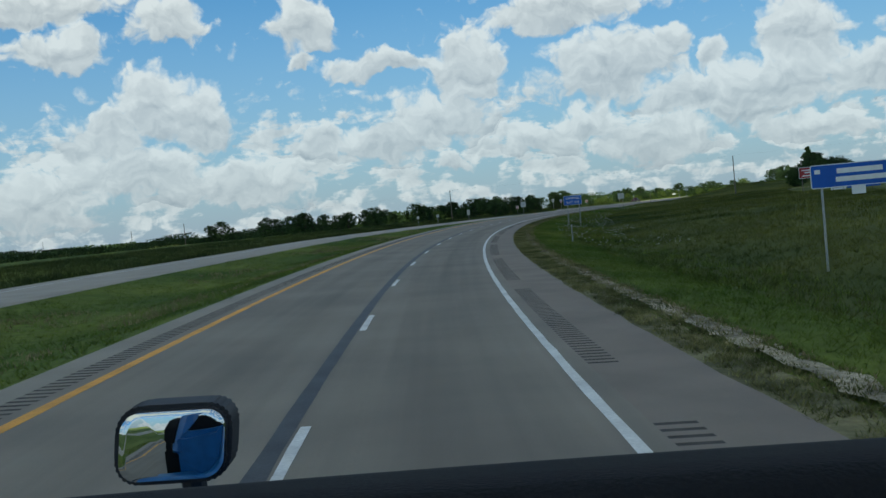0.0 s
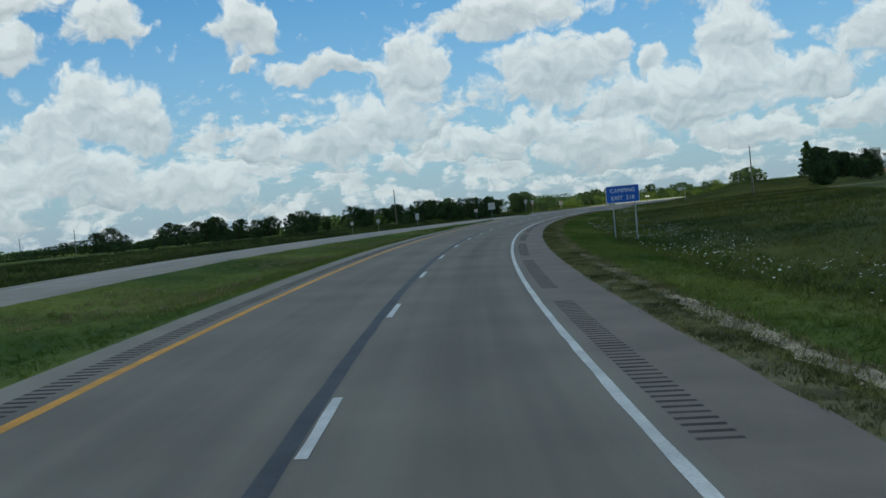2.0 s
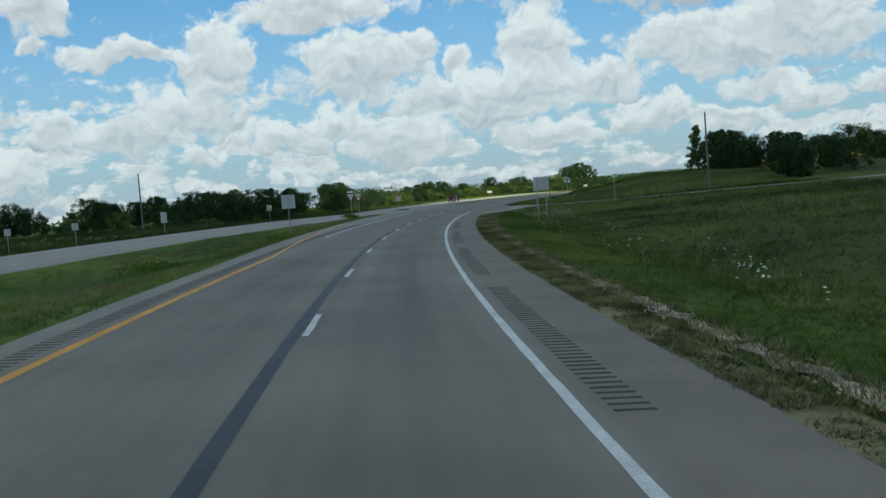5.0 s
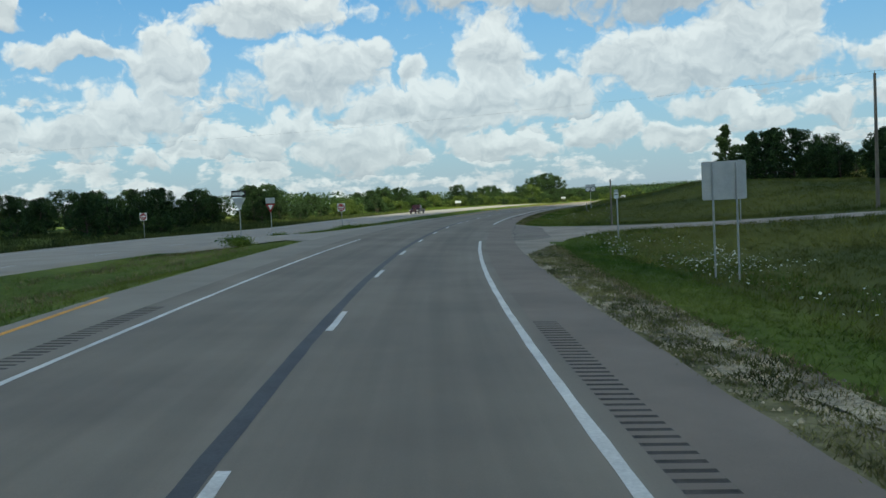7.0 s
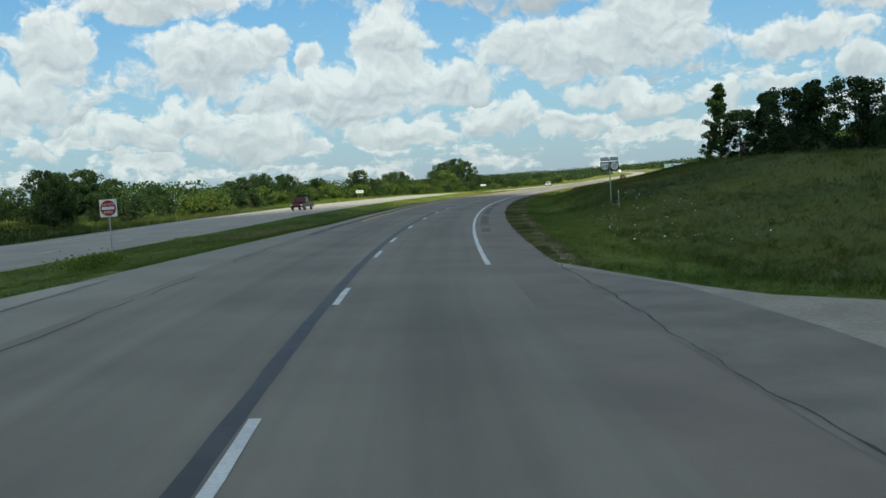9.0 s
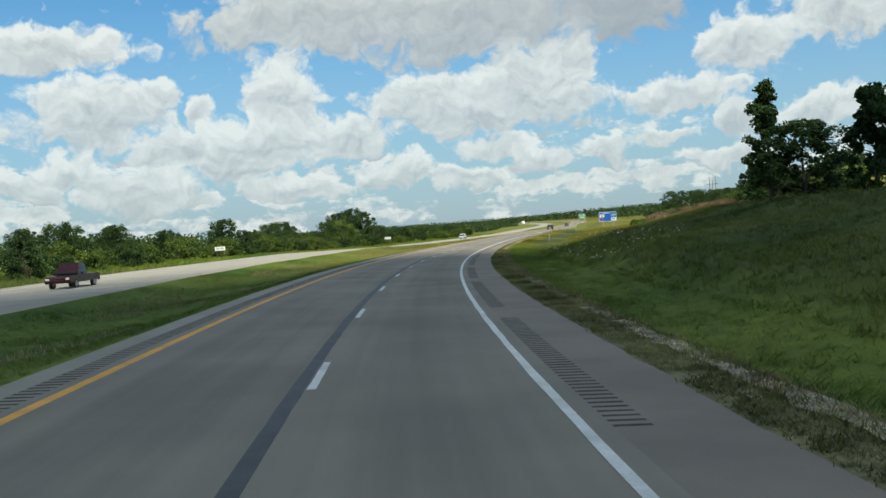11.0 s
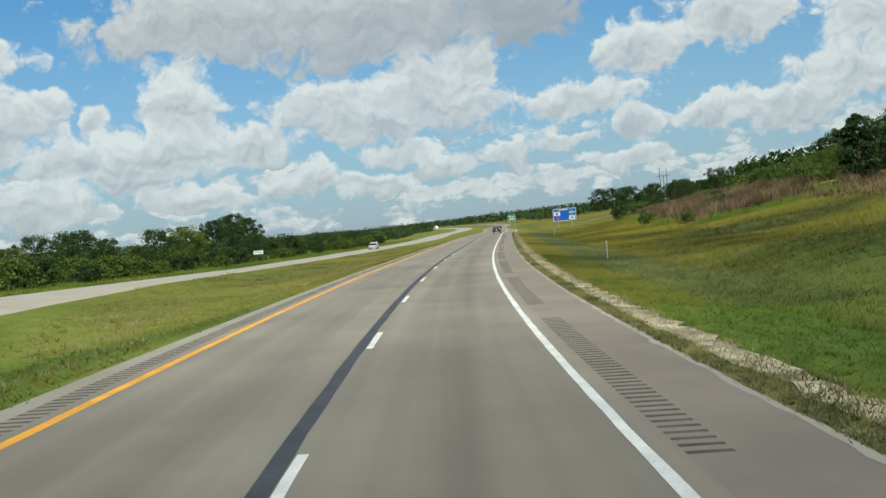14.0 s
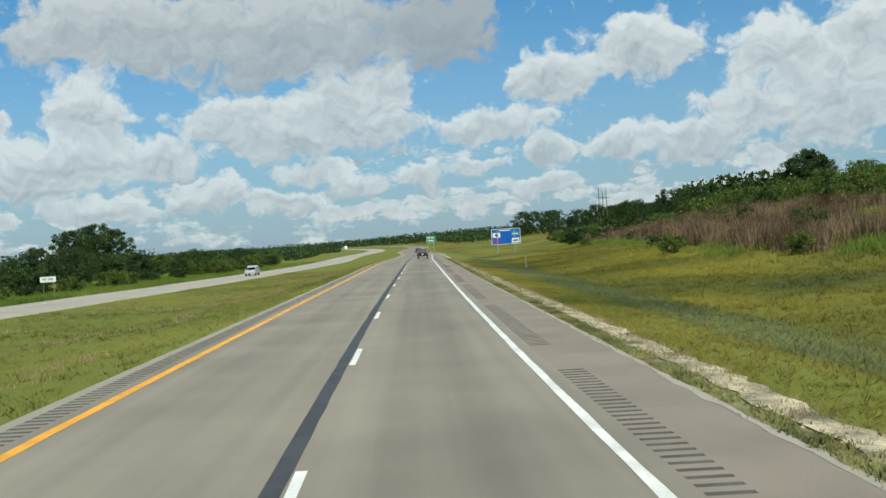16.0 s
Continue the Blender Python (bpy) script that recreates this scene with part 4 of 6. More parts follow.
for s, u, h in ((1160, 80, 17), (1168, 92, 16), (1150, 96, 15), (1175, 108, 15), (1120, 110, 13), (1100, 120, 12)):
    grow(BROAD[0], s, u, h, "tall green tree near the blue board")

# the belt beyond the opposite carriageway
for i in range(64):
    s = 336 + i * 7.6 + tree_rng.uniform(-2.5, 2.5)
    off = tree_rng.choice((16, 19, 23, 28, 34))
    m = tree_rng.choice((0, 0, 1, 2, 2, 3) if s > 520 else (0, 2, 2, 2))
    h = tree_rng.uniform(3.6, 6.6) if s < 500 else tree_rng.uniform(4.4, 7.8) * (1.0 if s < 620 else 0.8)
    grow(BROAD[m], s, float(opp_far(s)) - off, h, LABELS[m])
for i in range(60):
    s = 400 + i * 6.6 + tree_rng.uniform(-2, 2)
    off = tree_rng.uniform(11, 17)
    m = tree_rng.choice((0, 1, 1, 2))
    grow(SHRUB[m], s, float(opp_far(s)) - off, tree_rng.uniform(2.0, 3.8), "green shrub in front of the tree belt", "shrub", "roadside shrubs")
# scattered trees and bushes over the open fields
for s, u, h, m in ((303, -103, 4.2, 1), (308, -110, 3.6, 2), (298, -112, 3.4, 0), (346, -84, 5.5, 0), (352, -92, 6.0, 1), (360, -78, 4.5, 2), (338, -96, 4.0, 2)):
    grow(BROAD[m], s, u, h, "dark green bush-like tree in the field")
for s, u, h, m in ((322, -68, 3.4, 3), (330, -72, 3.0, 3), (345, -66, 5.5, 2), (355, -64, 6.0, 0), (366, -60, 6.5, 1), (376, -58, 6.0, 2), (385, -62, 6.5, 0)):
    grow(BROAD[m], s, u, h, LABELS[m])
# the dark row of trees and thorn beyond the opposite carriageway
for i in range(46):
    s = 292 + i * 2.7 + tree_rng.uniform(-3, 3)
    u = -72 - 62 * (1 - i / 45) ** 1.2 + tree_rng.uniform(-9, 9)
    grow(BROAD[tree_rng.choice((0, 1, 2, 2))], s, u, tree_rng.uniform(4.4, 7.6), "dark green tree in the row beyond the highway")
for i in range(36):
    s = 250 + i * 5.2 + tree_rng.uniform(-3, 3)
    u = float(opp_far(s)) - tree_rng.uniform(17, 34) - max(0, 330 - s) * 0.5
    grow(SHRUB[tree_rng.choice((0, 2, 2))], s, u, tree_rng.uniform(1.6, 3.2), "dark thorn shrub in rough grass", "shrub", "roadside shrubs")
# trees along the crest of the hill and behind the brush
for i in range(30):
    s = 585 + i * 7.5 + tree_rng.uniform(-3, 3)
    u = 62 + (s - 585) * 0.16 + tree_rng.uniform(-4, 10)
    m = tree_rng.choice((0, 3, 3, 3))
    grow(BROAD[m], s, u, tree_rng.uniform(4.5, 7.5), LABELS[m], group="hillside trees")
for i in range(26):
    s = 590 + i * 8 + tree_rng.uniform(-3, 3)
    u = 55 + (s - 590) * 0.10 + tree_rng.uniform(-3, 5)
    grow(SHRUB[tree_rng.choice((0, 1, 1))], s, u, tree_rng.uniform(2.2, 3.8), "light green shrub behind the red-brown brush", "shrub", "hillside shrubs")
for i in range(18):
    s = 700 + i * 9 + tree_rng.uniform(-3, 3)
    u = 36 + (i % 3) * 5 + (s - 700) * 0.12
    grow(SHRUB[tree_rng.choice((0, 1, 2))], s, u, tree_rng.uniform(2.5, 4.5), "green shrub below the wooded slope", "shrub", "hillside shrubs")
for i in range(22):
    s = 780 + i * 14 + tree_rng.uniform(-4, 4)
    u = 70 + tree_rng.uniform(-5, 45)
    m = tree_rng.choice((0, 1, 2))
    grow(BROAD[m], s, u, tree_rng.uniform(7, 11), LABELS[m], group="hillside trees")
for i in range(16):
    s = 560 + i * 10 + tree_rng.uniform(-4, 4)
    u = 28 + (s - 560) * 0.06 + tree_rng.uniform(-3, 16)
    grow(SHRUB[tree_rng.choice((0, 1))], s, u, tree_rng.uniform(1.2, 2.2), "low green shrub among the dry brush", "shrub", "hillside shrubs")
# the wood behind the field
for i in range(34):
    s = 300 + i * 6.5
    u = 86 + tree_rng.uniform(-10, 16) + max(0, 330 - s) * 0.4
    m = tree_rng.choice((0, 1, 2, 2))
    grow(BROAD[m], s, u, tree_rng.uniform(5.0, 7.5), LABELS[m], group="wood behind the field")
for i in range(22):
    s = 312 + i * 4.4 + tree_rng.uniform(-2, 2)
    u = 52 + tree_rng.uniform(-4, 10)
    grow(BROAD[tree_rng.choice((0, 2, 2))], s, u, tree_rng.uniform(4.6, 7.4), "dark green tree on the hill crest", group="hillside trees")
for e in BROAD + SLIM + SHRUB:
    put_away(e)


def woods(name, pts, depth, h0, h1, n, size, mat, label):
    """A far wood: many clumps of leaves along a line of (s, u)."""
    rng = np.random.RandomState(len(name) + n)
    pts = np.array(pts, float)
    seg = np.sqrt((np.diff(pts, axis=0) ** 2).sum(1))
    cum = np.concatenate([[0], np.cumsum(seg)])
    along = rng.uniform(0, cum[-1], n)
    s = np.interp(along, cum, pts[:, 0])
    u = np.interp(along, cum, pts[:, 1]) + rng.uniform(-depth, depth, n)
    # crowns of uneven height along the line
    hgt = np.array([noise.noise(Vector((a * 0.05, 7.1, 0))) * 0.5 + noise.noise(Vector((a * 0.17, 2.3, 0))) * 0.35 for a in along])
    top = h0 * 0.6 + (h1 - h0 * 0.6) * np.clip(0.45 + 1.5 * hgt, 0.0, 1)
    z = top * np.minimum(1, rng.uniform(0, 1.15, n) ** 0.7)
    base = land(s, u)
    P = place(s, u, base + z)
    d1 = unit(rng.normal(size=(n, 3)))
    d2 = unit(np.cross(d1, unit(rng.normal(size=(n, 3)))))
    sz = size * rng.uniform(0.6, 1.4, (n, 1)) * np.array([[1.2, 0.9]])
    ob = new(name, scatter_quads(name, P, (d1, d2), sz, mat))
    return tagged(ob, label, "woods", kind="stuff")


woods("far_wood", [(560, -690), (640, -560), (700, -420)], 20, 3, 7, 9000, 2.0, LEAF_DARK, "dark far woods along the horizon")
woods("far_wood", [(200, -760), (380, -720), (560, -690)], 20, 3, 8, 14000, 1.5, LEAF_DARK, "dark far woods along the horizon")
woods("far_wood", [(568, -322), (640, -326), (760, -320)], 14, 5, 12, 9000, 1.5, LEAF_DARK, "dark woods beyond the fields")
woods("far_wood", [(290, -345), (336, -276), (380, -219), (405, -185)], 9, 2.6, 6.6, 30000, 0.55, LEAF_DARK, "low dark hedge far across the fields")
woods("belt_wood", [(425, -70), (450, -70), (520, -72), (640, -75), (760, -66), (830, -62)], 8, 3.0, 6.0, 52000, 0.42, LEAF, "dense green growth inside the tree belt")
woods("far_wood", [(880, -58), (960, -60), (1060, -70), (1150, -60)], 12, 2, 5, 16000, 0.8, LEAF_DARK, "dark wood at the bend of the highway")
woods("far_wood", [(1150, 60), (1300, 80), (1500, 60), (1700, 0), (1900, -100)], 30, 4, 8.5, 24000, 1.4, LEAF_DARK, "dark woods on the far ridge")
woods("far_wood", [(900, 150), (1000, 170), (1150, 150)], 30, 6, 13, 10000, 1.8, LEAF, "green woods on the ridge")
woods("far_wood", [(845, -66), (900, -80), (970, -100), (1060, -120)], 12, 3, 6, 14000, 0.7, LEAF_DARK, "dark wood beyond the bend of the highway")
woods("far_wood", [(900, -150), (1000, -190), (1120, -230)], 14, 3.5, 7, 12000, 0.9, LEAF_DARK, "dark wood on the rise behind the highway")
woods("hill_wood", [(600, 78), (680, 92), (760, 100), (830, 105)], 10, 3.0, 6.5, 16000, 0.7, LEAF_LIGHT, "light green thicket above the brush")
woods("field_wood", [(300, 100), (380, 90), (480, 88), (540, 80)], 8, 2.5, 5, 12000, 0.8, LEAF_DARK, "dark wood behind the hill field")


# ---------------------------------------------------------------- grass and weeds
def tufts(name, n, s_range, u_range, height, width, mat, label, keep=None, blades=6, seed=1, lean=0.5, spread=3.0, soft=True):
    """Blades of grass and weeds standing on the land."""
    rng = np.random.RandomState(seed)
    s = rng.uniform(*s_range, n)
    a = u_range[0](s) if callable(u_range[0]) else u_range[0]
    b = u_range[1](s) if callable(u_range[1]) else u_range[1]
    u = a + (b - a) * rng.uniform(0, 1, n)
    if keep is not None:
        k = keep(s, u, rng)
        s, u = s[k], u[k]
    lump = np.array([noise.noise(Vector((x * 0.35, y * 0.35, 5))) for x, y in zip(s, u)])
    z = land(s, u) + 0.20 * smooth(7, 10, np.abs(u)) * np.array([noise.noise(Vector((x * 0.11, y * 0.11, 0))) for x, y in zip(s, u)])
    P = place(s, u, z)
    n = len(s)
    V = []
    for k in range(blades):
        h = height * (1 + 0.6 * lump) * rng.uniform(0.45, 1.3, n)
        ang = rng.uniform(0, 2 * math.pi, n)
        w = width * rng.uniform(0.6, 1.4, n)
        root = P + np.stack([rng.normal(0, width * spread, n), rng.normal(0, width * spread, n), np.full(n, -min(0.04, 0.12 * height))], -1)
        side = np.stack([np.cos(ang), np.sin(ang), np.zeros(n)], -1) * w[:, None] * 0.5
        bend = np.stack([rng.normal(0, lean, n), rng.normal(0, lean, n), np.ones(n)], -1)
        V.append(np.stack([root - side, root + side, root + bend * h[:, None]], 1))
    V = np.concatenate(V)
    # wind every blade the same way round, so that its up-turned shading is even
    ang = np.tile(np.interp(s, LINE_S, LINE_H), blades)
    face = np.cross(V[:, 1] - V[:, 0], V[:, 2] - V[:, 0])
    turned = face[:, 0] * np.sin(ang) - face[:, 1] * np.cos(ang) < 0
    V[turned] = V[turned][:, [1, 0, 2]]
    idx = np.arange(len(V) * 3).reshape(-1, 3)
    me = bpy.data.meshes.new(name)
    me.from_pydata(V.reshape(-1, 3).tolist(), [], idx.tolist())
    me.update()
    me.materials.append(mat)
    if soft:
        nrm = unit(np.repeat(np.stack([rng.normal(0, 0.22, len(V)), rng.normal(0, 0.22, len(V)), np.ones(len(V))], -1), 3, 0))
        me.normals_split_custom_set_from_vertices(nrm.tolist())
    return tagged(new(name, me), label, "grass", kind="stuff")


def off_track(s, u, rng):
    e = np.array(TRACK_EDGE)
    near, far = np.interp(u, e[:, 0], e[:, 1]), np.interp(u, e[:, 0], e[:, 2])
    return (s < near - 0.3) | (s > far + 0.3)


tufts("verge_grass", 40000, (-10, 470), (lambda s: weed_edge(s) + 0.5, 10.4), 0.12, 0.022, TUFT, "green verge grass beside the gravel", off_track, seed=2, lean=1.1)
tufts("verge_grass", 18000, (455, 620), (lambda s: weed_edge(s) + 0.7, 9.6), 0.10, 0.022, DRY_VERGE, "yellowing verge grass beside the gravel", seed=42, lean=1.2)
# up to the shade's edge the slope takes the darkened blades
tufts("meadow_grass", 46000, (-10, 475), (10.0, 24), 0.20, 0.032, SHADED_MEADOW, "shaded dark green grass in the ditch and slope", off_track, seed=3, lean=0.9)
tufts("meadow_grass", 20000, (465, 640), (12.0, 24), 0.18, 0.032, MEADOW, "yellowish green grass on the slope", off_track, seed=23, lean=1.0)
tufts("meadow_grass", 14000, (455, 640), (9.0, 13.0), 0.18, 0.028, DUSTY, "dusty grey-green growth in the ditch", seed=43, lean=1.0)
tufts("verge_grass", 9000, (-10, 460), (10.0, 15), 0.20, 0.035, TUFT, "green grass tufts in the ditch", off_track, seed=13)
tufts("meadow_grass", 30000, (0, 475), (24, 50), 0.30, 0.055, SHADED_MEADOW, "rough dark green grass on the hillside", off_track, seed=4)
tufts("meadow_grass", 18000, (465, 700), (24, 50), 0.30, 0.055, MEADOW, "rough yellowish green grass on the hillside", off_track, seed=24)
tufts("dry_grass", 8000, (-10, 640), (lambda s: weed_edge(s) + 0.1, lambda s: weed_edge(s) + 0.75), 0.10, 0.022, STRAW, "straw-coloured dry weeds in the gravel", off_track, seed=5)
tufts("verge_weeds", 46000, (-10, 640), (PAVED_R + 0.06, weed_edge), 0.075, 0.022, WEED, "low green and brown weeds along the shoulder",
      lambda s, u, r: off_track(s, u, r) & (np.array([noise.noise(Vector((a * 0.8, b * 2.0, 4))) for a, b in zip(s, u)]) > -0.35), seed=6, lean=0.7)
tufts("verge_weeds", 12000, (-10, 445), (lambda s: weed_edge(s) - 0.2, lambda s: weed_edge(s) + 0.6), 0.10, 0.026, WEED, "green and brown weeds in the gravel strip", off_track, seed=16, lean=0.6)


def in_median(s, u, rng):
    return (crossing(s, u) < 0.05) & ((s < 271) | (s > 303) | (u < paved_left(s) - 0.3))


tufts("median_grass", 32000, (-10, 450), (lambda s: opp_near(s) + 0.4, lambda s: paved_left(s) - 0.1), 0.14, 0.032, TUFT, "green grass in the median", in_median, seed=7, lean=1.1)
tufts("median_grass", 14000, (440, 660), (lambda s: opp_near(s) + 0.4, lambda s: paved_left(s) - 0.1), 0.14, 0.032, DRY_VERGE, "yellowing grass in the median", in_median, seed=47, lean=1.1)
tufts("dry_grass", 22000, (-10, 660), (lambda s: opp_near(s) + 2.5, lambda s: paved_left(s) - 2.5), 0.20, 0.032, STRAW, "straw-coloured seed heads in the median", lambda s, u, r: in_median(s, u, r) & (np.array([noise.noise(Vector((a * 0.06, b * 0.2, 1))) for a, b in zip(s, u)]) > 0.02), seed=8)
tufts("field_grass", 16000, (60, 460), (lambda s: opp_far(s) - 34, lambda s: opp_far(s) - 1.0), 0.55, 0.10, SCRUB, "tall dark rough grass beyond the opposite carriageway", seed=9)
tufts("field_grass", 18000, (440, 800), (lambda s: opp_far(s) - 17, lambda s: opp_far(s) - 1.2), 0.55, 0.08, TUFT, "tall rough grass beyond the opposite carriageway", seed=29)
tufts("brush", 24000, (555, 735), (lambda s: 29 + (s - 560) * 0.06, lambda s: 50 + (s - 560) * 0.08), 1.6, 0.08, BRUSH, "red-brown dry brush and weed stems on the bank",
      lambda s, u, r: np.array([noise.noise(Vector((a * 0.05, b * 0.12, 3))) for a, b in zip(s, u)]) > -0.12, seed=10, lean=0.25, soft=False)
tufts("dry_grass", 2500, (555, 735), (lambda s: 28 + (s - 560) * 0.06, lambda s: 50 + (s - 560) * 0.08), 0.9, 0.06, STRAW, "straw-coloured stems among the red-brown brush", seed=30, lean=0.25, soft=False)
tufts("field_grass", 9000, (545, 735), (lambda s: 26 + (s - 560) * 0.06, lambda s: 48 + (s - 560) * 0.08), 0.7, 0.08, TUFT, "green growth among the red-brown brush",
      lambda s, u, r: np.array([noise.noise(Vector((a * 0.06, b * 0.14, 13))) for a, b in zip(s, u)]) > 0.0, seed=31, lean=0.3)
tufts("brush", 4000, (400, 560), (40, 58), 0.8, 0.08, BRUSH, "brown weed stems among hillside grass", seed=11, lean=0.25, soft=False)


def weeds(name, spots, label):
    """Dark leafy weed clumps at the median's noses."""
    rng = np.random.RandomState(17)
    P, A, B, Z = [], [], [], []
    for s, u, r, h in spots:
        n = 900
        o = rng.normal(size=(n, 3)) * np.array([r * 0.5, r * 0.5, h * 0.25])
        g = np.array(ground(s, u)) + np.array([0, 0, h * 0.5])
        P.append(g + o)
    P = np.concatenate(P)
    d1 = unit(rng.normal(size=P.shape))
    d2 = unit(np.cross(d1, unit(rng.normal(size=P.shape))))
    sz = 0.10 * rng.uniform(0.6, 1.4, (len(P), 1)) * np.array([[1.3, 0.6]])
    return tagged(new(name, scatter_quads(name, P, (d1, d2), sz, TUFT)), label, "weeds", kind="stuff")


weeds("weeds", [(277.3, -12.4, 0.9, 0.5), (275, -11.4, 0.7, 0.45), (302, -16, 0.8, 0.5), (315, -12.5, 1.2, 0.6), (318, -13, 1.0, 0.55), (226, -9, 1.6, 0.5), (206, -12, 1.8, 0.6)], "leafy dark weeds on the median nose")


def flowers(name, n, s_range, u_range, seed, label):
    """White flower heads: small flat umbels on the slope."""
    rng = np.random.RandomState(seed)
    s, u = rng.uniform(*s_range, n), rng.uniform(*u_range, n)
    k = np.array([noise.noise(Vector((a * 0.12, b * 0.3, 8))) for a, b in zip(s, u)]) > -0.05
    s, u = s[k], u[k]
    n = len(s)
    P = place(s, u, land(s, u) + rng.uniform(0.35, 0.75, n))
    d1 = unit(np.stack([rng.normal(size=n), rng.normal(size=n), rng.normal(0, 0.25, n)], -1))
    d2 = unit(np.cross(np.stack([rng.normal(0, 0.3, n), rng.normal(0, 0.3, n), np.ones(n)], -1), d1))
    sz = 0.085 * rng.uniform(0.5, 1.3, (n, 1)) * np.ones((1, 2))
    return tagged(new(name, scatter_quads(name, P, (d1, d2), sz, FLOWER)), label, "flowers", kind="stuff")


flowers("wild_flowers", 2200, (60, 185), (9.5, 16), 3, "white wild flower heads in the verge grass")
flowers("wild_flowers", 700, (185, 270), (9, 15), 4, "white wild flower heads in the verge grass")
flowers("wild_flowers", 1100, (243, 269), (8.6, 15), 7, "white wild flower heads beside the side track")
flowers("wild_flowers", 350, (305, 345), (8.5, 16), 5, "white wild flower heads in the verge grass")
flowers("wild_flowers", 500, (384, 425), (9.5, 17), 6, "white wild flower heads in the verge grass")

# loose stones in the gravel edge
stones = np.random.RandomState(9)
n = 5000
ss = stones.uniform(-5, 600, n)
su = weed_edge(ss) + stones.normal(0.25, 0.22, n)
n2 = 2600
ss = np.concatenate([ss, stones.uniform(226, 268, n2)])
su = np.concatenate([su, stones.uniform(5.55, 7.3, n2)])
k = off_track(ss, su, stones)
ss, su = ss[k], su[k]
P = place(ss, su, land(ss, su) + 0.0)
V, F = [], []
tet = np.array([[0.9, 0.1, 0], [-0.5, 0.8, 0], [-0.4, -0.8, 0], [0.05, 0.0, 0.9], [0.3, -0.5, 0.5]])
for p, r, a in zip(P, stones.uniform(0.02, 0.055, len(P)), stones.uniform(0, 6.28, len(P))):
    c, q = math.cos(a), math.sin(a)
    R2 = np.array([[c, -q, 0], [q, c, 0], [0, 0, 1]])
    b = len(V)
    V += (p + (tet * r) @ R2.T).tolist()
    F += [(b, b + 1, b + 3), (b + 1, b + 2, b + 3), (b + 2, b + 4, b + 3), (b, b + 3, b + 4), (b, b + 4, b + 2)]
me = bpy.data.meshes.new("loose_stones")
me.from_pydata(V, [], F)
me.materials.append(GRAVEL)
tagged(new("loose_stones", me), "loose pale stones along the shoulder edge", "stones", kind="stuff")


# ---------------------------------------------------------------- signs
def panel(parent, w, h, z, mat, name="panel", y=0.0, r=0.08, x=0.0, label=""):
    pts = [(px + x, pz) for px, pz in rounded(w, h, r, z)]
    return part(name, plate_bm(pts, y, y + 0.012), mat, parent, label)


def bordered(parent, w, h, z, face, edge, inset=0.04, r=0.1, x=0.0, y=0.0):
    panel(parent, w, h, z, edge, "border", y, r, x)
    panel(parent, w - 2 * inset, h - 2 * inset, z, face, "panel", y - 0.005, r * 0.8, x)


# camping board
e = stand("guide_sign", 135.3, 11.35, "blue board reading CAMPING EXIT 218 on two steel posts", "road sign")
gz = float(land(135.3, 11.35))
zc = 2.3 - gz
bordered(e, 2.35, 1.22, zc, BLUE, SIGN_WHITE, 0.03, 0.12)
letters("CAMPING", 0.40, 0.0, zc + 0.12, -0.010, SIGN_WHITE, e, "white letters")
letters("EXIT  218", 0.40, 0.0, zc - 0.40, -0.010, SIGN_WHITE, e, "white letters")
for x in (-0.72, 0.82):
    post(e, x, zc + 0.45, 0.045)

# first blue board with a small white plate under it
e = stand("guide_sign", 41, 15.6, "blue board with white lettering on two slim posts", "road sign")
zc = 3.1
bordered(e, 3.6, 0.85, zc + 0.35, BLUE, SIGN_WHITE, 0.03, 0.08, x=1.4)
bars([(-0.25, -0.05, zc + 0.45, zc + 0.60), (0.55, 2.2, zc + 0.42, zc + 0.60), (0.5, 2.4, zc + 0.12, zc + 0.30), (2.5, 3.0, zc + 0.42, zc + 0.60)], SIGN_WHITE, e, -0.010, "white lettering")
panel(e, 0.5, 0.3, zc - 0.22, SIGN_WHITE, "plate", 0.0, 0.03, 1.3, "small white plate")
for x in (0.0, 2.35):
    post(e, x, zc + 0.7, 0.045)

# field boards behind the fence line
e = stand("field_board", 193.5, 50.7, "red and white board standing before dark trees", "advertising board")
bordered(e, 3.6, 2.0, 3.4, RED, SIGN_WHITE, 0.08, 0.05)
bars([(-1.3, 1.3, 3.75, 3.95), (-0.8, 0.8, 3.3, 3.55), (-1.2, 1.2, 2.75, 2.95)], SIGN_WHITE, e, -0.010)
for x in (-1.3, 1.3):
    post(e, x, 4.1, 0.07, WOOD)
e = stand("field_board", 155.5, 49.0, "white board with a large black numeral beside a blue panel", "advertising board", turn=-8)
panel(e, 2.1, 3.7, 2.15, SIGN_WHITE, "panel", 0.0, 0.04, 0.0, "white panel")
letters("1", 3.2, 0.0, 1.35, -0.006, SIGN_BLACK, e, "black numeral")
bars([(-0.8, 0.8, 0.55, 0.95)], SIGN_BACK, e, -0.006)
panel(e, 4.4, 3.5, 2.15, BLUE, "panel", 0.0, 0.04, 3.4, "blue panel")
bars([(1.6, 5.2, 3.0, 3.4), (1.6, 4.8, 2.2, 2.45), (1.6, 5.0, 1.4, 1.65)], TEAL, e, -0.006)
for x in (-0.7, 0.7, 2.2, 4.6):
    post(e, x, 3.6, 0.07, WOOD)


def back_sign(s, u, w, h, zc, label, posts=(0.0,), round_r=0.06):
    e = stand("traffic_sign", s, u, label, "road sign")
    z = zc - float(land(s, u))
    panel(e, w, h, z, SIGN_BACK, "panel", -0.006, round_r, 0.0, "bare aluminium back")
    for x in posts:
        post(e, x, z + h * 0.45, 0.035, STEEL, -0.05)
    return e


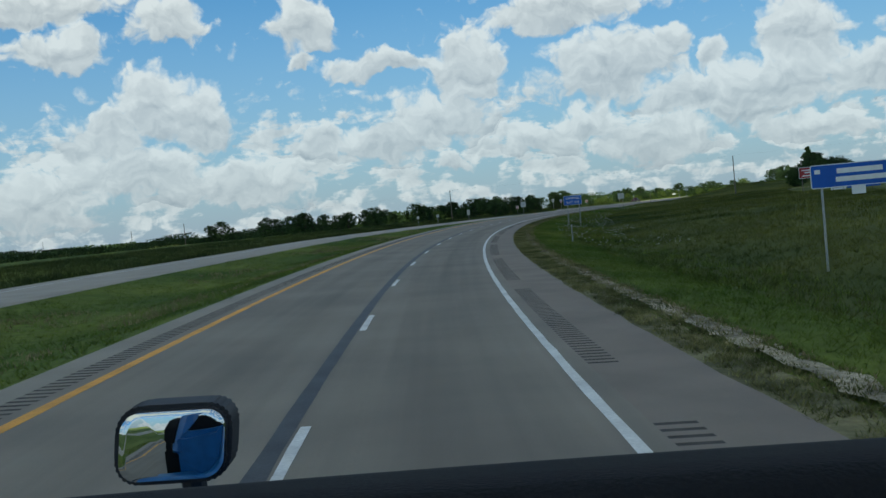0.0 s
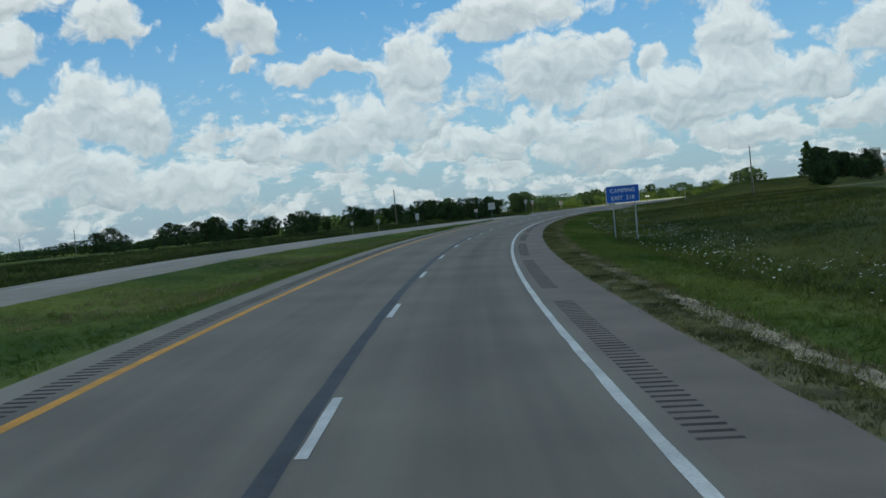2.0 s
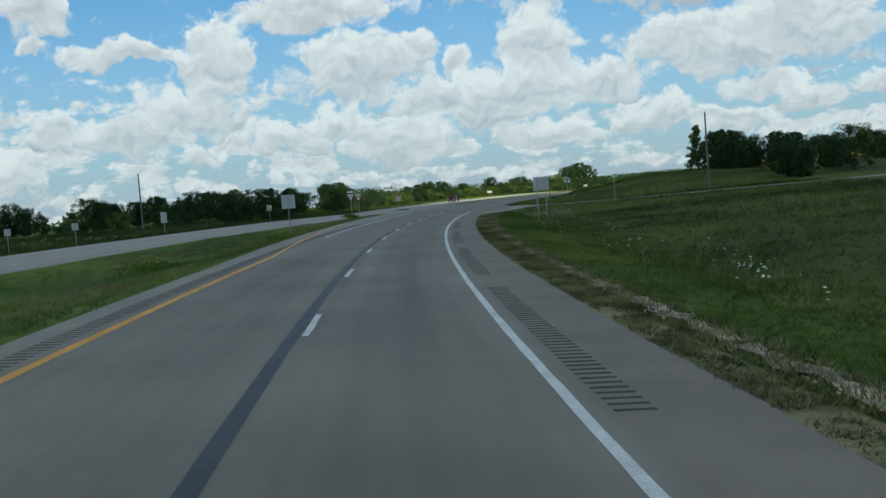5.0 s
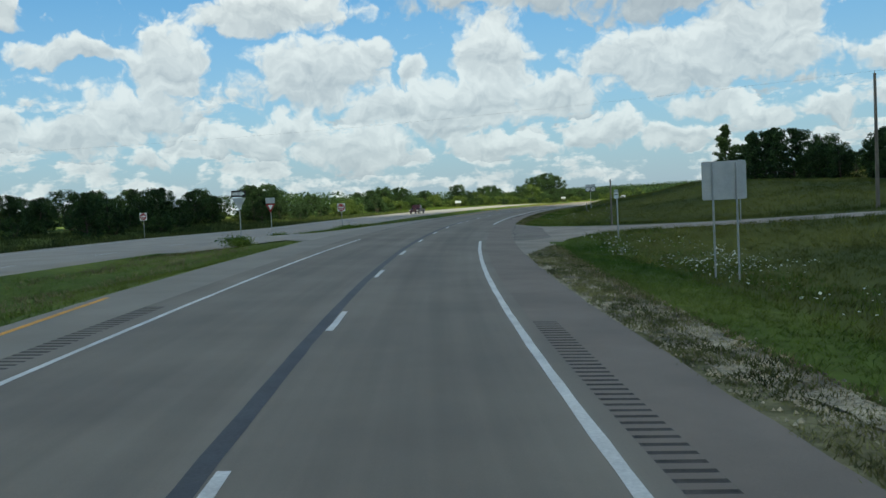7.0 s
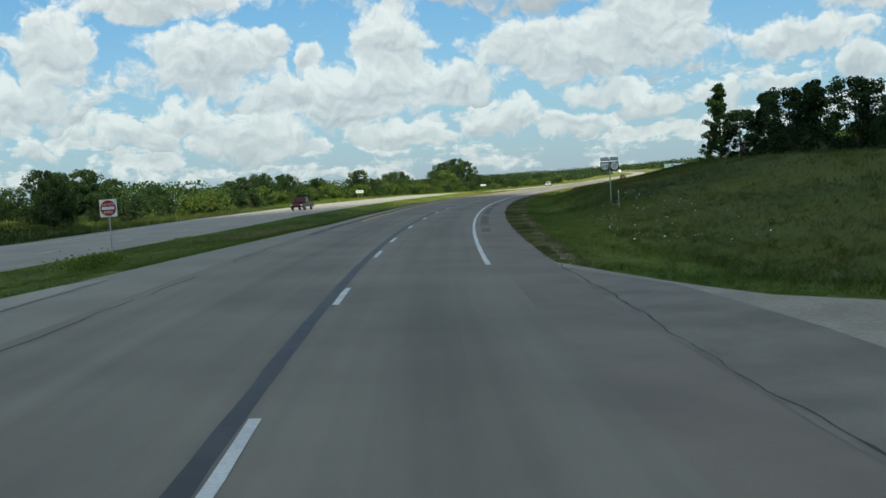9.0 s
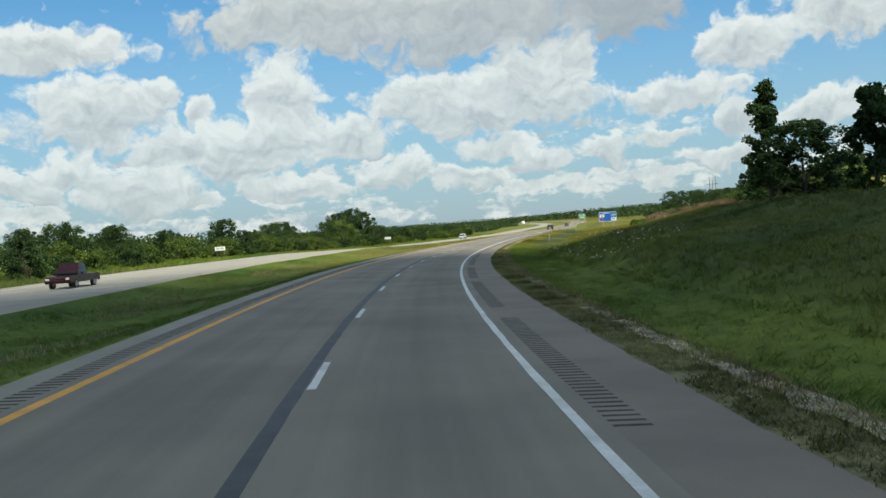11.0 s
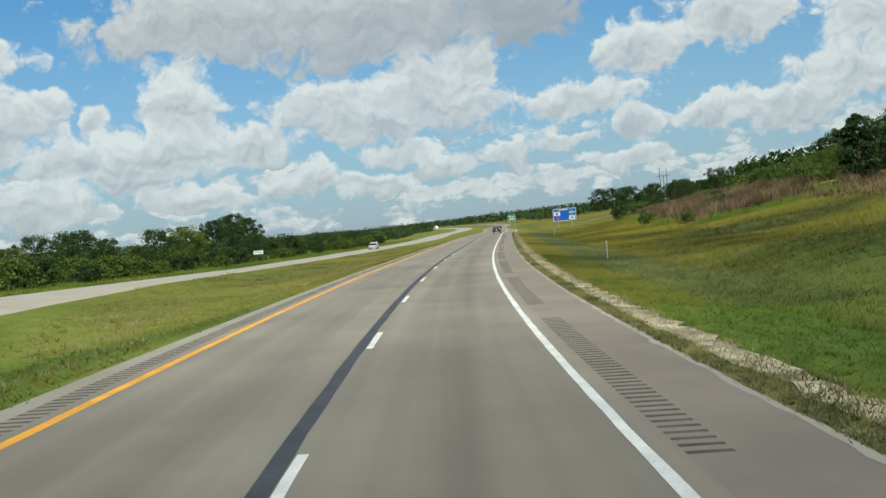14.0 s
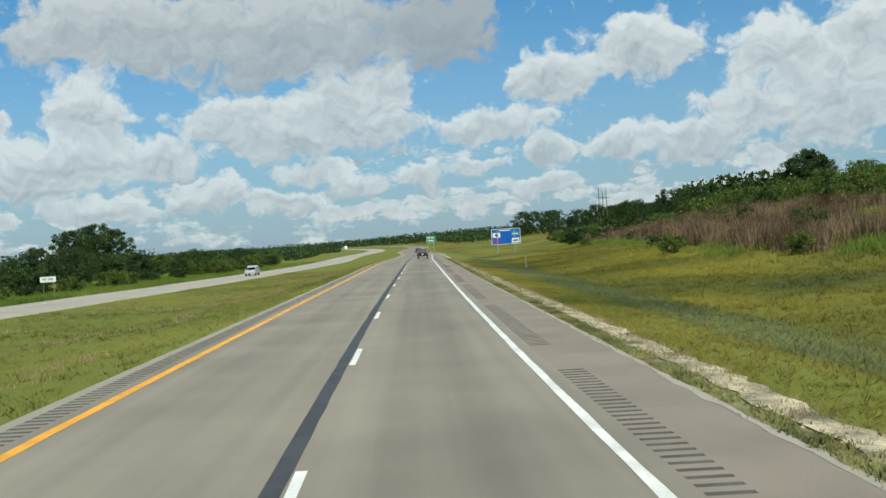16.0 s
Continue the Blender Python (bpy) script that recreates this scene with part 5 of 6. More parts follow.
back_sign(243.3, -11.6, 1.25, 1.25, 2.6, "back of a square sign on a post in the median")
back_sign(248.8, 11.7, 1.5, 1.3, 2.5, "back of a wide grey sign beside the ditch", (-0.4, 0.4))
e = back_sign(286.6, -41.2, 0.9, 1.5, 1.9, "tall pale back of a sign beyond the highway")
back_sign(250, -33 - 9, 0.7, 0.7, 1.7, "small grey back of a sign by the opposite edge")
back_sign(262, -33 - 8, 0.8, 0.8, 1.7, "small grey back of a sign by the opposite edge")


def do_not_enter(s, u, z):
    e = stand("traffic_sign", s, u, "red and white DO NOT ENTER sign on a steel post", "road sign", group="do not enter signs")
    z -= float(land(s, u))
    panel(e, 0.92, 0.92, z, SIGN_WHITE, "panel", 0.0, 0.06)
    disc = [(0.42 * math.cos(2 * math.pi * i / 28), z + 0.42 * math.sin(2 * math.pi * i / 28)) for i in range(28)]
    part("disc", plate_bm(disc, -0.008, 0.0), RED, e, "red disc")
    part("bar", box_bm(-0.33, 0.33, -0.012, -0.007, z - 0.075, z + 0.075), SIGN_WHITE, e, "white bar")
    letters("DO NOT", 0.17, 0, z + 0.14, -0.012, SIGN_WHITE, e)
    letters("ENTER", 0.17, 0, z - 0.27, -0.012, SIGN_WHITE, e)
    post(e, 0, z + 0.3, 0.035)
    return e


do_not_enter(326.1, -15.7, 2.05)
do_not_enter(327.9, -41.0, 2.1)

# one-way board over the back of a yield sign
e = stand("traffic_sign", 277.7, -12.15, "black ONE WAY arrow board above the back of a yield sign", "road sign")
gz = float(land(277.7, -12.15))
z = 3.35 - gz
panel(e, 0.95, 0.42, z, SIGN_BLACK, "arrow_board", 0.0, 0.03)
arrow = [(-0.42, z - 0.09), (0.14, z - 0.09), (0.14, z - 0.16), (0.42, z), (0.14, z + 0.16), (0.14, z + 0.09), (-0.42, z + 0.09)]
part("arrow", plate_bm(arrow, -0.008, -0.001), SIGN_WHITE, e, "white arrow")
letters("ONE WAY", 0.135, -0.12, z - 0.05, -0.011, SIGN_BLACK, e)
tri = [(-0.46, z - 0.28), (0.0, z - 1.08), (0.46, z - 0.28)]
part("yield_panel", plate_bm(tri, -0.006, 0.006), SIGN_BACK, e, "bare triangular back")
post(e, 0, z + 0.2, 0.035)

# yield sign with a grey plate over it
e = stand("traffic_sign", 301.8, -16.6, "red and white yield triangle under a grey plate", "road sign")
z = 2.4 - float(land(301.8, -16.6))
panel(e, 0.85, 0.5, z + 0.62, SIGN_BACK, "plate", 0.0, 0.03, 0.0, "grey plate")
part("triangle", plate_bm([(-0.46, z + 0.32), (0.0, z - 0.5), (0.46, z + 0.32)], 0.0, 0.01), RED, e, "red rim")
part("triangle", plate_bm([(-0.24, z + 0.20), (0.0, z - 0.22), (0.24, z + 0.20)], -0.006, 0.0), SIGN_WHITE, e, "white middle")
post(e, 0, z + 0.85, 0.035)

# posts at the side track
e = stand("traffic_sign", 272.0, 11.4, "small pale plate on a steel post among weeds", "road sign", turn=-50)
part("plate", plate_bm(rounded(0.34, 0.36, 0.03, 2.45), 0.0, 0.01), SIGN_WHITE, e)
part("plate", plate_bm(rounded(0.30, 0.12, 0.02, 2.72), 0.0, 0.01), SIGN_BACK, e)
bars([(-0.12, 0.12, 2.46, 2.52)], SIGN_BLACK, e, -0.004)
post(e, 0, 2.75, 0.04)
e = stand("street_sign", 285.5, 21.6, "small green street name plate on a post", "street sign")
bordered(e, 0.85, 0.26, 3.0, GREEN, SIGN_WHITE, 0.02, 0.03)
bars([(-0.3, 0.3, 2.96, 3.05)], SIGN_WHITE, e, -0.008)
post(e, 0, 2.95, 0.035)
e = stand("marker_pole", 290.0, 13.0, "grey weathered pole at the corner of the track", "pole")
part("pole", tube([(0, 0, -0.4), (0, 0, 3.4)], [0.075, 0.06], 10), WOOD, e)
part("cap", tube([(0, 0, 3.4), (0, 0, 3.5)], [0.066, 0.05], 10), STEEL, e)

# route shields
e = stand("route_sign", 345.3, 13.1, "route 218 and 27 shields on one post", "road sign")
z = 2.8 - float(land(345.3, 13.1))
for x in (-0.34, 0.34):
    panel(e, 0.62, 0.62, z, SIGN_BLACK, "panel", 0.0, 0.04, x)
    panel(e, 0.60, 0.28, z + 0.50, SIGN_BACK, "plate", 0.0, 0.03, x, "bluish direction plate")
shield = [(-0.62, z + 0.20), (-0.55, z + 0.25), (-0.34, z + 0.22), (-0.13, z + 0.25), (-0.06, z + 0.20), (-0.09, z - 0.05), (-0.14, z - 0.18), (-0.34, z - 0.26), (-0.54, z - 0.18), (-0.59, z - 0.05)]
part("shield", plate_bm(shield, -0.006, 0.0), SIGN_WHITE, e, "white shield")
letters("218", 0.28, -0.34, z - 0.09, -0.009, SIGN_BLACK, e)
disc = [(0.34 + 0.27 * math.cos(2 * math.pi * i / 24), z + 0.27 * math.sin(2 * math.pi * i / 24)) for i in range(24)]
part("disc", plate_bm(disc, -0.006, 0.0), SIGN_WHITE, e, "white disc")
letters("27", 0.30, 0.34, z - 0.10, -0.009, SIGN_BLACK, e)
post(e, 0, z + 0.5, 0.04)


def white_board(s, u, z):
    e = stand("guide_sign", s, u, "small white board on two posts before the trees", "road sign", group="white boards")
    z -= float(land(s, u))
    panel(e, 1.75, 0.62, z, SIGN_WHITE, "panel", 0.0, 0.05)
    bars([(-0.6, -0.15, z - 0.08, z + 0.12), (0.0, 0.6, z - 0.08, z + 0.12)], SIGN_BACK, e, -0.006)
    for x in (-0.55, 0.6):
        post(e, x, z + 0.2, 0.045, WOOD)


white_board(483.8, -41.2, 1.85)
white_board(597.6, -39.6, 1.0)

# blue services board
e = stand("services_board", 704, 20.2, "large blue services board with four logo panels on posts", "road sign")
gz = float(land(704, 21))
zc = 3.25 - gz
bordered(e, 6.5, 3.5, zc, BLUE, SIGN_WHITE, 0.10, 0.25)
bars([(-1.5, 1.0, zc + 1.25, zc + 1.45)], SIGN_WHITE, e, -0.01, "white heading")
panel(e, 1.7, 1.05, zc + 0.35, SIGN_WHITE, "logo_panel", -0.02, 0.06, -2.1, "white logo panel")
part("emblem", plate_bm([(-2.1 + 0.35 * math.cos(a), zc + 0.35 + 0.35 * math.sin(a)) for a in [i * math.pi / 8 for i in range(16)]], -0.027, -0.021), SIGN_BLACK, e)
panel(e, 1.7, 1.05, zc - 0.95, PURPLE, "logo_panel", -0.02, 0.06, -2.1, "purple logo panel")
panel(e, 1.7, 1.05, zc + 0.55, TEAL, "logo_panel", -0.02, 0.06, 2.1, "teal logo panel")
bars([(1.4, 2.8, zc + 0.40, zc + 0.62)], SIGN_WHITE, e, -0.027)
panel(e, 1.7, 1.05, zc - 0.95, SIGN_WHITE, "logo_panel", -0.02, 0.06, 2.1, "white logo panel")
bars([(1.5, 2.7, zc - 1.1, zc - 0.82)], SIGN_BLACK, e, -0.027)
for x in (-1.9, 1.9):
    post(e, x, zc + 1.4, 0.11)

# green board far ahead
e = stand("guide_sign", 915, 9.6, "green exit board with white lettering on posts", "road sign", turn=-8)
zc = 4.5 - float(land(915, 9.6))
bordered(e, 4.0, 3.0, zc, GREEN, SIGN_WHITE, 0.10, 0.2)
bars([(-1.4, -0.2, zc + 0.4, zc + 0.9), (0.3, 1.4, zc + 0.4, zc + 0.9), (-1.2, 1.2, zc - 0.8, zc - 0.3)], SIGN_WHITE, e, -0.01)
for x in (-1.3, 1.3):
    post(e, x, zc + 1.2, 0.11)


# delineator posts
def delineator(s, u, h=1.25):
    e = stand("delineator", s, u, "slim pale roadside delineator post", "marker post", group="delineators")
    part("post", box_bm(-0.032, 0.032, -0.015, 0.015, -0.2, h, 0.006), STEEL, e)
    part("reflector", box_bm(-0.026, 0.026, -0.024, -0.015, h - 0.14, h - 0.04, 0.004), SIGN_WHITE, e, "white reflector")


for s, u in ((77.0, 9.8), (337.0, 12.6), (490.0, 10.6), (588.0, 12.4)):
    delineator(s, u)
bm = box_bm(-0.35, 0.35, -0.12, 0.12, 0, 0.05, 0.02)
tagged(part("tyre_scrap", bm, RUBBER, None), "black scrap of tyre lying on the road shoulder", "debris").matrix_world = Matrix.Translation(ground(585, 4.3)) @ Matrix.Rotation(0.4, 4, 'Z')
bm = tube([(-0.5, 0, 0.03), (-0.1, 0.08, 0.10), (0.3, 0.02, 0.05), (0.6, 0.1, 0.03)], [0.03, 0.07, 0.05, 0.02], 7)
tagged(part("tyre_scrap", bm, RUBBER, None), "curled black scrap of tyre in the verge gravel", "debris").matrix_world = Matrix.Translation(ground(417, 6.3)) @ Matrix.Rotation(1.2, 4, 'Z')


# ---------------------------------------------------------------- poles and lines
def utility_pole(s, u, top, label="grey weathered wooden utility pole"):
    e = stand("utility_pole", s, u, label, "utility pole", group="utility poles")
    h = top - float(land(s, u))
    part("pole", tube([(0, 0, -0.5), (0, 0, h)], [0.17, 0.11], 10), WOOD, e)
    part("insulator", tube([(0, 0, h), (0, 0, h + 0.22)], [0.05, 0.03], 8), STEEL, e)
    return place(s, u, top + 0.2)


wire_ends = [utility_pole(318, -61, 9.9), utility_pole(298.5, 35.4, 10.9)]
utility_pole(330, -190, 8.0)
utility_pole(360, -260, 8.0)
utility_pole(430, -480, 9.0)


def wire(a, b, sag, name="overhead_wire", r=0.004):
    a, b = Vector(a), Vector(b)
    pts = []
    for i in range(17):
        t = i / 16
        p = a.lerp(b, t)
        p.z -= sag * 4 * t * (1 - t)
        pts.append(tuple(p))
    tagged(part(name, tube(pts, [r] * 17, 5), CABLE, None), "thin dark overhead wire across the highway", "cable")


wire(wire_ends[0], wire_ends[1], 0.9)
wire(wire_ends[1], place(283, 130, 13), 0.8)
wire(wire_ends[0], place(345, -150, 10), 0.8)

# lattice-like double pole on the ridge
e = stand("pylon", 899, 84, "grey double-pole line support rising over the trees", "pylon")
for x in (-1.6, 0.0, 1.6):
    part("pole", tube([(x, 0, -1), (x, 0, 17 if x else 15)], [0.22, 0.14], 8), WOOD, e)
part("crossarm", box_bm(-3, 3, -0.12, 0.12, 12.6, 12.9), WOOD, e)


# ---------------------------------------------------------------- vehicles
def vehicle(name, s, u, paint, label, length=4.7, width=1.85, height=1.72, kind="suv", away=True):
    e = stand(name, s, u, label, "car", turn=0 if away else 180)
    L, W, H = length, width, height
    # side outline of the body, x along the car (front at +L/2), z up
    if kind == "pickup":
        low = [(-L / 2, 0.45), (-L / 2, 0.98), (-0.2, 1.0), (0.9, 1.02), (L / 2 - 0.1, 0.92), (L / 2, 0.7), (L / 2, 0.42)]
        cab = [(-0.5, 1.0), (-0.42, H), (0.55, H), (1.15, 1.02)]
    elif kind == "van":
        low = [(-L / 2, 0.45), (-L / 2, H * 0.5), (L / 2 - 0.9, H * 0.5), (L / 2 - 0.1, 1.0), (L / 2, 0.6), (L / 2, 0.42)]
        cab = [(-L / 2 + 0.02, H * 0.5), (-L / 2 + 0.1, H), (L / 2 - 1.6, H), (L / 2 - 0.9, H * 0.5)]
    else:
        low = [(-L / 2, 0.42), (-L / 2 - 0.02, 0.75), (-L / 2 + 0.05, 1.02), (0.9, 1.02), (L / 2 - 0.25, 0.9), (L / 2, 0.7), (L / 2, 0.40)]
        cab = [(-L / 2 + 0.06, 1.0), (-L / 2 + 0.38, H - 0.04), (-L / 2 + 0.8, H), (0.35, H - 0.03), (1.15, 1.0)]

    def loft(outline, w0, w1, mat, nm, lab=""):
        zs = [z for _, z in outline]
        z0, z1 = min(zs), max(zs)
        bm = bmesh.new()
        sides = []
        for sign in (-1, 1):
            sides.append([bm.verts.new((sign * (w0 + (w1 - w0) * (z - z0) / (z1 - z0)) / 2, x, z)) for x, z in outline])
        n = len(outline)
        for i in range(n):
            bm.faces.new((sides[0][i], sides[0][(i + 1) % n], sides[1][(i + 1) % n], sides[1][i]))
        bm.faces.new(sides[0][::-1])
        bm.faces.new(sides[1])
        bmesh.ops.recalc_face_normals(bm, faces=bm.faces)
        bmesh.ops.bevel(bm, geom=bm.edges, offset=0.05, segments=2, affect='EDGES')
        return part(nm, bm, mat, e, lab)

    loft(low, W, W * 0.96, paint, "body")
    loft(cab, W * 0.94, W * 0.76, paint, "cabin")
    zg0, zg1 = 1.06 if kind != "van" else H * 0.55, H - 0.16
    if kind in ("suv", "pickup"):
        yb = -L / 2 + 0.06 if kind == "suv" else -0.5
        glass = plate_bm([(-W * 0.40, zg0 + 0.06), (W * 0.40, zg0 + 0.06), (W * 0.35, zg1), (-W * 0.35, zg1)], -0.015, 0.015)
        bmesh.ops.transform(glass, matrix=Matrix.Translation((0, yb + 0.10, 0)) @ Matrix.Translation((0, 0, zg0)) @ Matrix.Rotation(radians(-24 if kind == "suv" else -8), 4, 'X') @ Matrix.Translation((0, 0, -zg0)), verts=glass.verts)
        part("rear_window", glass, CAR_GLASS, e, "dark glass")
    front = 1.15 if kind != "van" else L / 2 - 0.9
    glass = plate_bm([(-W * 0.42, zg0), (W * 0.42, zg0), (W * 0.36, zg1), (-W * 0.36, zg1)], -0.015, 0.015)
    bmesh.ops.transform(glass, matrix=Matrix.Translation((0, front - 0.02, 0)) @ Matrix.Translation((0, 0, zg0)) @ Matrix.Rotation(radians(45), 4, 'X') @ Matrix.Translation((0, 0, -zg0)), verts=glass.verts)
    part("windscreen", glass, CAR_GLASS, e, "dark glass")
    for sign in (-1, 1):
        side = bmesh.new()
        x0, x1 = (-L / 2 + 0.55, 0.75) if kind == "suv" else (-0.3, 0.7)
        zt = zg1 - 0.02
        vs = [side.verts.new((sign * (W * 0.47 - 0.002 + (z - 1.0) * -0.17), x, z)) for x, z in ((x0, zg0), (x1 + 0.15, zg0), (x1 - 0.3, zt), (x0 + 0.12, zt))]
        side.faces.new(vs)
        part("side_window", side, CAR_GLASS, e, "dark glass")
        part("tail_lamp", box_bm(sign * W * 0.40 - 0.10, sign * W * 0.40 + 0.10, -L / 2 - 0.04, -L / 2 + 0.06, 0.78, 1.0, 0.02), TAIL, e, "red lamp")
        part("headlight", box_bm(sign * W * 0.38 - 0.14, sign * W * 0.38 + 0.14, L / 2 - 0.08, L / 2 + 0.02, 0.66, 0.82, 0.02), HEAD, e, "clear lamp")
        part("mirror", box_bm(sign * (W / 2 + 0.02), sign * (W / 2 + 0.02) + sign * 0.18, 0.75, 0.9, 1.02, 1.16, 0.02) if sign > 0 else box_bm(-(W / 2 + 0.20), -(W / 2 + 0.02), 0.75, 0.9, 1.02, 1.16, 0.02), paint, e)
        for x in (-L * 0.29, L * 0.31):
            cx = sign * (W / 2 - 0.12)
            w = part("wheel", tube([(cx - 0.11, x, 0.34), (cx + 0.11, x, 0.34)], [0.34, 0.34], 20), RUBBER, e, "black tyre")
            part("rim", tube([(cx - 0.115, x, 0.34), (cx + 0.115, x, 0.34)], [0.21, 0.21], 16), RIM, w, "metal rim")
    part("bumper", box_bm(-W * 0.47, W * 0.47, -L / 2 - 0.10, -L / 2 + 0.05, 0.42, 0.62, 0.03), BIN, e)
    part("number_plate", box_bm(-0.16, 0.16, -L / 2 - 0.055, -L / 2 - 0.03, 0.72, 0.86), SIGN_WHITE, e, "pale plate")
    if kind == "suv":
        for sign in (-1, 1):
            part("roof_rail", tube([(sign * W * 0.34, -L / 2 + 0.7, H), (sign * W * 0.34, -L / 2 + 0.8, H + 0.06), (sign * W * 0.34, 0.2, H + 0.06), (sign * W * 0.34, 0.3, H)], [0.02] * 4, 6), BIN, e)
    return e


vehicle("car", 655, 1.9, BLACK_PAINT, "black sport utility car driving in the outer lane", kind="suv")
vehicle("car", 818, 1.8, BLACK_PAINT, "dark car further along the highway", height=1.5, kind="suv")
vehicle("pickup_truck", 408, float(opp_near(408)) - 7.2, RED_PAINT, "dark red pickup on the opposite carriageway", 5.4, 1.95, 1.85, "pickup", away=False)
vehicle("car", 655, float(opp_near(655)) - 5.0, SILVER_PAINT, "silver sport utility car on the opposite carriageway", kind="suv", away=False)
vehicle("van", 1330, float(opp_near(1330)) - 5.0, WHITE_PAINT, "white motor home far off on the opposite carriageway", 7.0, 2.3, 2.9, "van", away=False)


# ---------------------------------------------------------------- the blue truck the camera rides in, built only round its first pose
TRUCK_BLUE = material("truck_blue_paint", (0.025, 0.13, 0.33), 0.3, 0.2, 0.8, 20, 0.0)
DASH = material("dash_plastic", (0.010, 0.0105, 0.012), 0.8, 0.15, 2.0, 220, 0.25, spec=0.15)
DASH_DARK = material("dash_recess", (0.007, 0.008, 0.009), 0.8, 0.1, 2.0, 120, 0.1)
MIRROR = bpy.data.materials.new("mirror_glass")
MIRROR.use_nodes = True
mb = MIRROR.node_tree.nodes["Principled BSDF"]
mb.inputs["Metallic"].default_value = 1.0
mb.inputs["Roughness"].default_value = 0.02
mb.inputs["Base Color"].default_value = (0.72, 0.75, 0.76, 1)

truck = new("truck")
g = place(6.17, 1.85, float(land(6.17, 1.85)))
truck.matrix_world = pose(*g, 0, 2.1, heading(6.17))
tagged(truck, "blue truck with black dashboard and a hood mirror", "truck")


def extruded_x(profile, x0, x1, arch=0.0, n=12):
    """A shape with that outline in y and z, drawn out along x; arch lifts its middle."""
    bm = bmesh.new()
    rows = []
    for i in range(n + 1):
        x = x0 + (x1 - x0) * i / n
        lift = arch * (1 - (2 * i / n - 1) ** 2)
        rows.append([bm.verts.new((x, y, z + lift)) for y, z in profile])
    m = len(profile)
    for a, b in zip(rows, rows[1:]):
        for k in range(m):
            bm.faces.new((a[k], a[(k + 1) % m], b[(k + 1) % m], b[k]))
    bm.faces.new(rows[0][::-1])
    bm.faces.new(rows[-1])
    bmesh.ops.recalc_face_normals(bm, faces=bm.faces)
    for f in bm.faces:
        f.smooth = len(f.verts) == 4
    return bm


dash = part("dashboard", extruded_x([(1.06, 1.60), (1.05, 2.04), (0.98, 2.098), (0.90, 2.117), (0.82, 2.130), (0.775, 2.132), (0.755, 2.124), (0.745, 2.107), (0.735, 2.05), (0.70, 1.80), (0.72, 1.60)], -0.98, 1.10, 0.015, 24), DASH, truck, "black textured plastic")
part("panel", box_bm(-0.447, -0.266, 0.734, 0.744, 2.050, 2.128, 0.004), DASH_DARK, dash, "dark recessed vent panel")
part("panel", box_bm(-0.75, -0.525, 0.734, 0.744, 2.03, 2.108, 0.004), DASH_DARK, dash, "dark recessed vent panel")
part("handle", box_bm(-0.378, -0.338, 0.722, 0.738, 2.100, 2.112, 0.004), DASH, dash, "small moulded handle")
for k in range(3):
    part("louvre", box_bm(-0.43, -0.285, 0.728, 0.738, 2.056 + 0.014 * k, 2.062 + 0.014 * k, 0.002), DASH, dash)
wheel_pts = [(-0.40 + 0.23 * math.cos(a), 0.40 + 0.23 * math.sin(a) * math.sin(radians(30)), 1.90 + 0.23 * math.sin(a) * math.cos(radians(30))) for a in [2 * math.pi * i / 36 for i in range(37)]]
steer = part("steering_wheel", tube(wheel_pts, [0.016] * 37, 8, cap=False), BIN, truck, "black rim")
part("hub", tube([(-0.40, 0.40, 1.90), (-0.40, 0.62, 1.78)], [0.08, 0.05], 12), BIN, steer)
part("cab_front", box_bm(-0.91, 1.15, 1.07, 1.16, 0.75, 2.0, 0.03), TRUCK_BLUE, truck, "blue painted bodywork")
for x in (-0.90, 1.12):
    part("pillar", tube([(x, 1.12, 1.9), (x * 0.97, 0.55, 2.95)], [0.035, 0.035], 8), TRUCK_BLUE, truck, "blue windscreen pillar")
# hood, bumper and wheels are out of view, added to carry dash and mirror
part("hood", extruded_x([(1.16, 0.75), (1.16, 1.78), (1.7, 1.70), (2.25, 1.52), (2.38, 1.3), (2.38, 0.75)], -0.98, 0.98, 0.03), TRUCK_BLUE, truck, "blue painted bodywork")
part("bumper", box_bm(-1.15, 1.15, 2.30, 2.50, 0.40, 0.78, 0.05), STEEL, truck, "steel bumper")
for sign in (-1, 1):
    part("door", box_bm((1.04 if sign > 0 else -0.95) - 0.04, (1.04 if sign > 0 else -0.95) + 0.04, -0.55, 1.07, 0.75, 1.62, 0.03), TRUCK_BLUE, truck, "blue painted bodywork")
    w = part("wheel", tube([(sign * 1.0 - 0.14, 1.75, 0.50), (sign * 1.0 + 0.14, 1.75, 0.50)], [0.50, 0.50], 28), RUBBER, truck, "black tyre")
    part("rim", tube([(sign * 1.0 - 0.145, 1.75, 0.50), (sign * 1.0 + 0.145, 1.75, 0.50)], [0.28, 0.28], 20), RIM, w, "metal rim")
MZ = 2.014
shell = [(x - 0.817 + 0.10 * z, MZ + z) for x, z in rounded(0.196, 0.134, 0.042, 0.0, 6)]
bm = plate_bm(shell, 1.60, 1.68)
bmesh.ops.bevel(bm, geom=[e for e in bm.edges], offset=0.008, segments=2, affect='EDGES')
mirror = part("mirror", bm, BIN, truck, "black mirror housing")
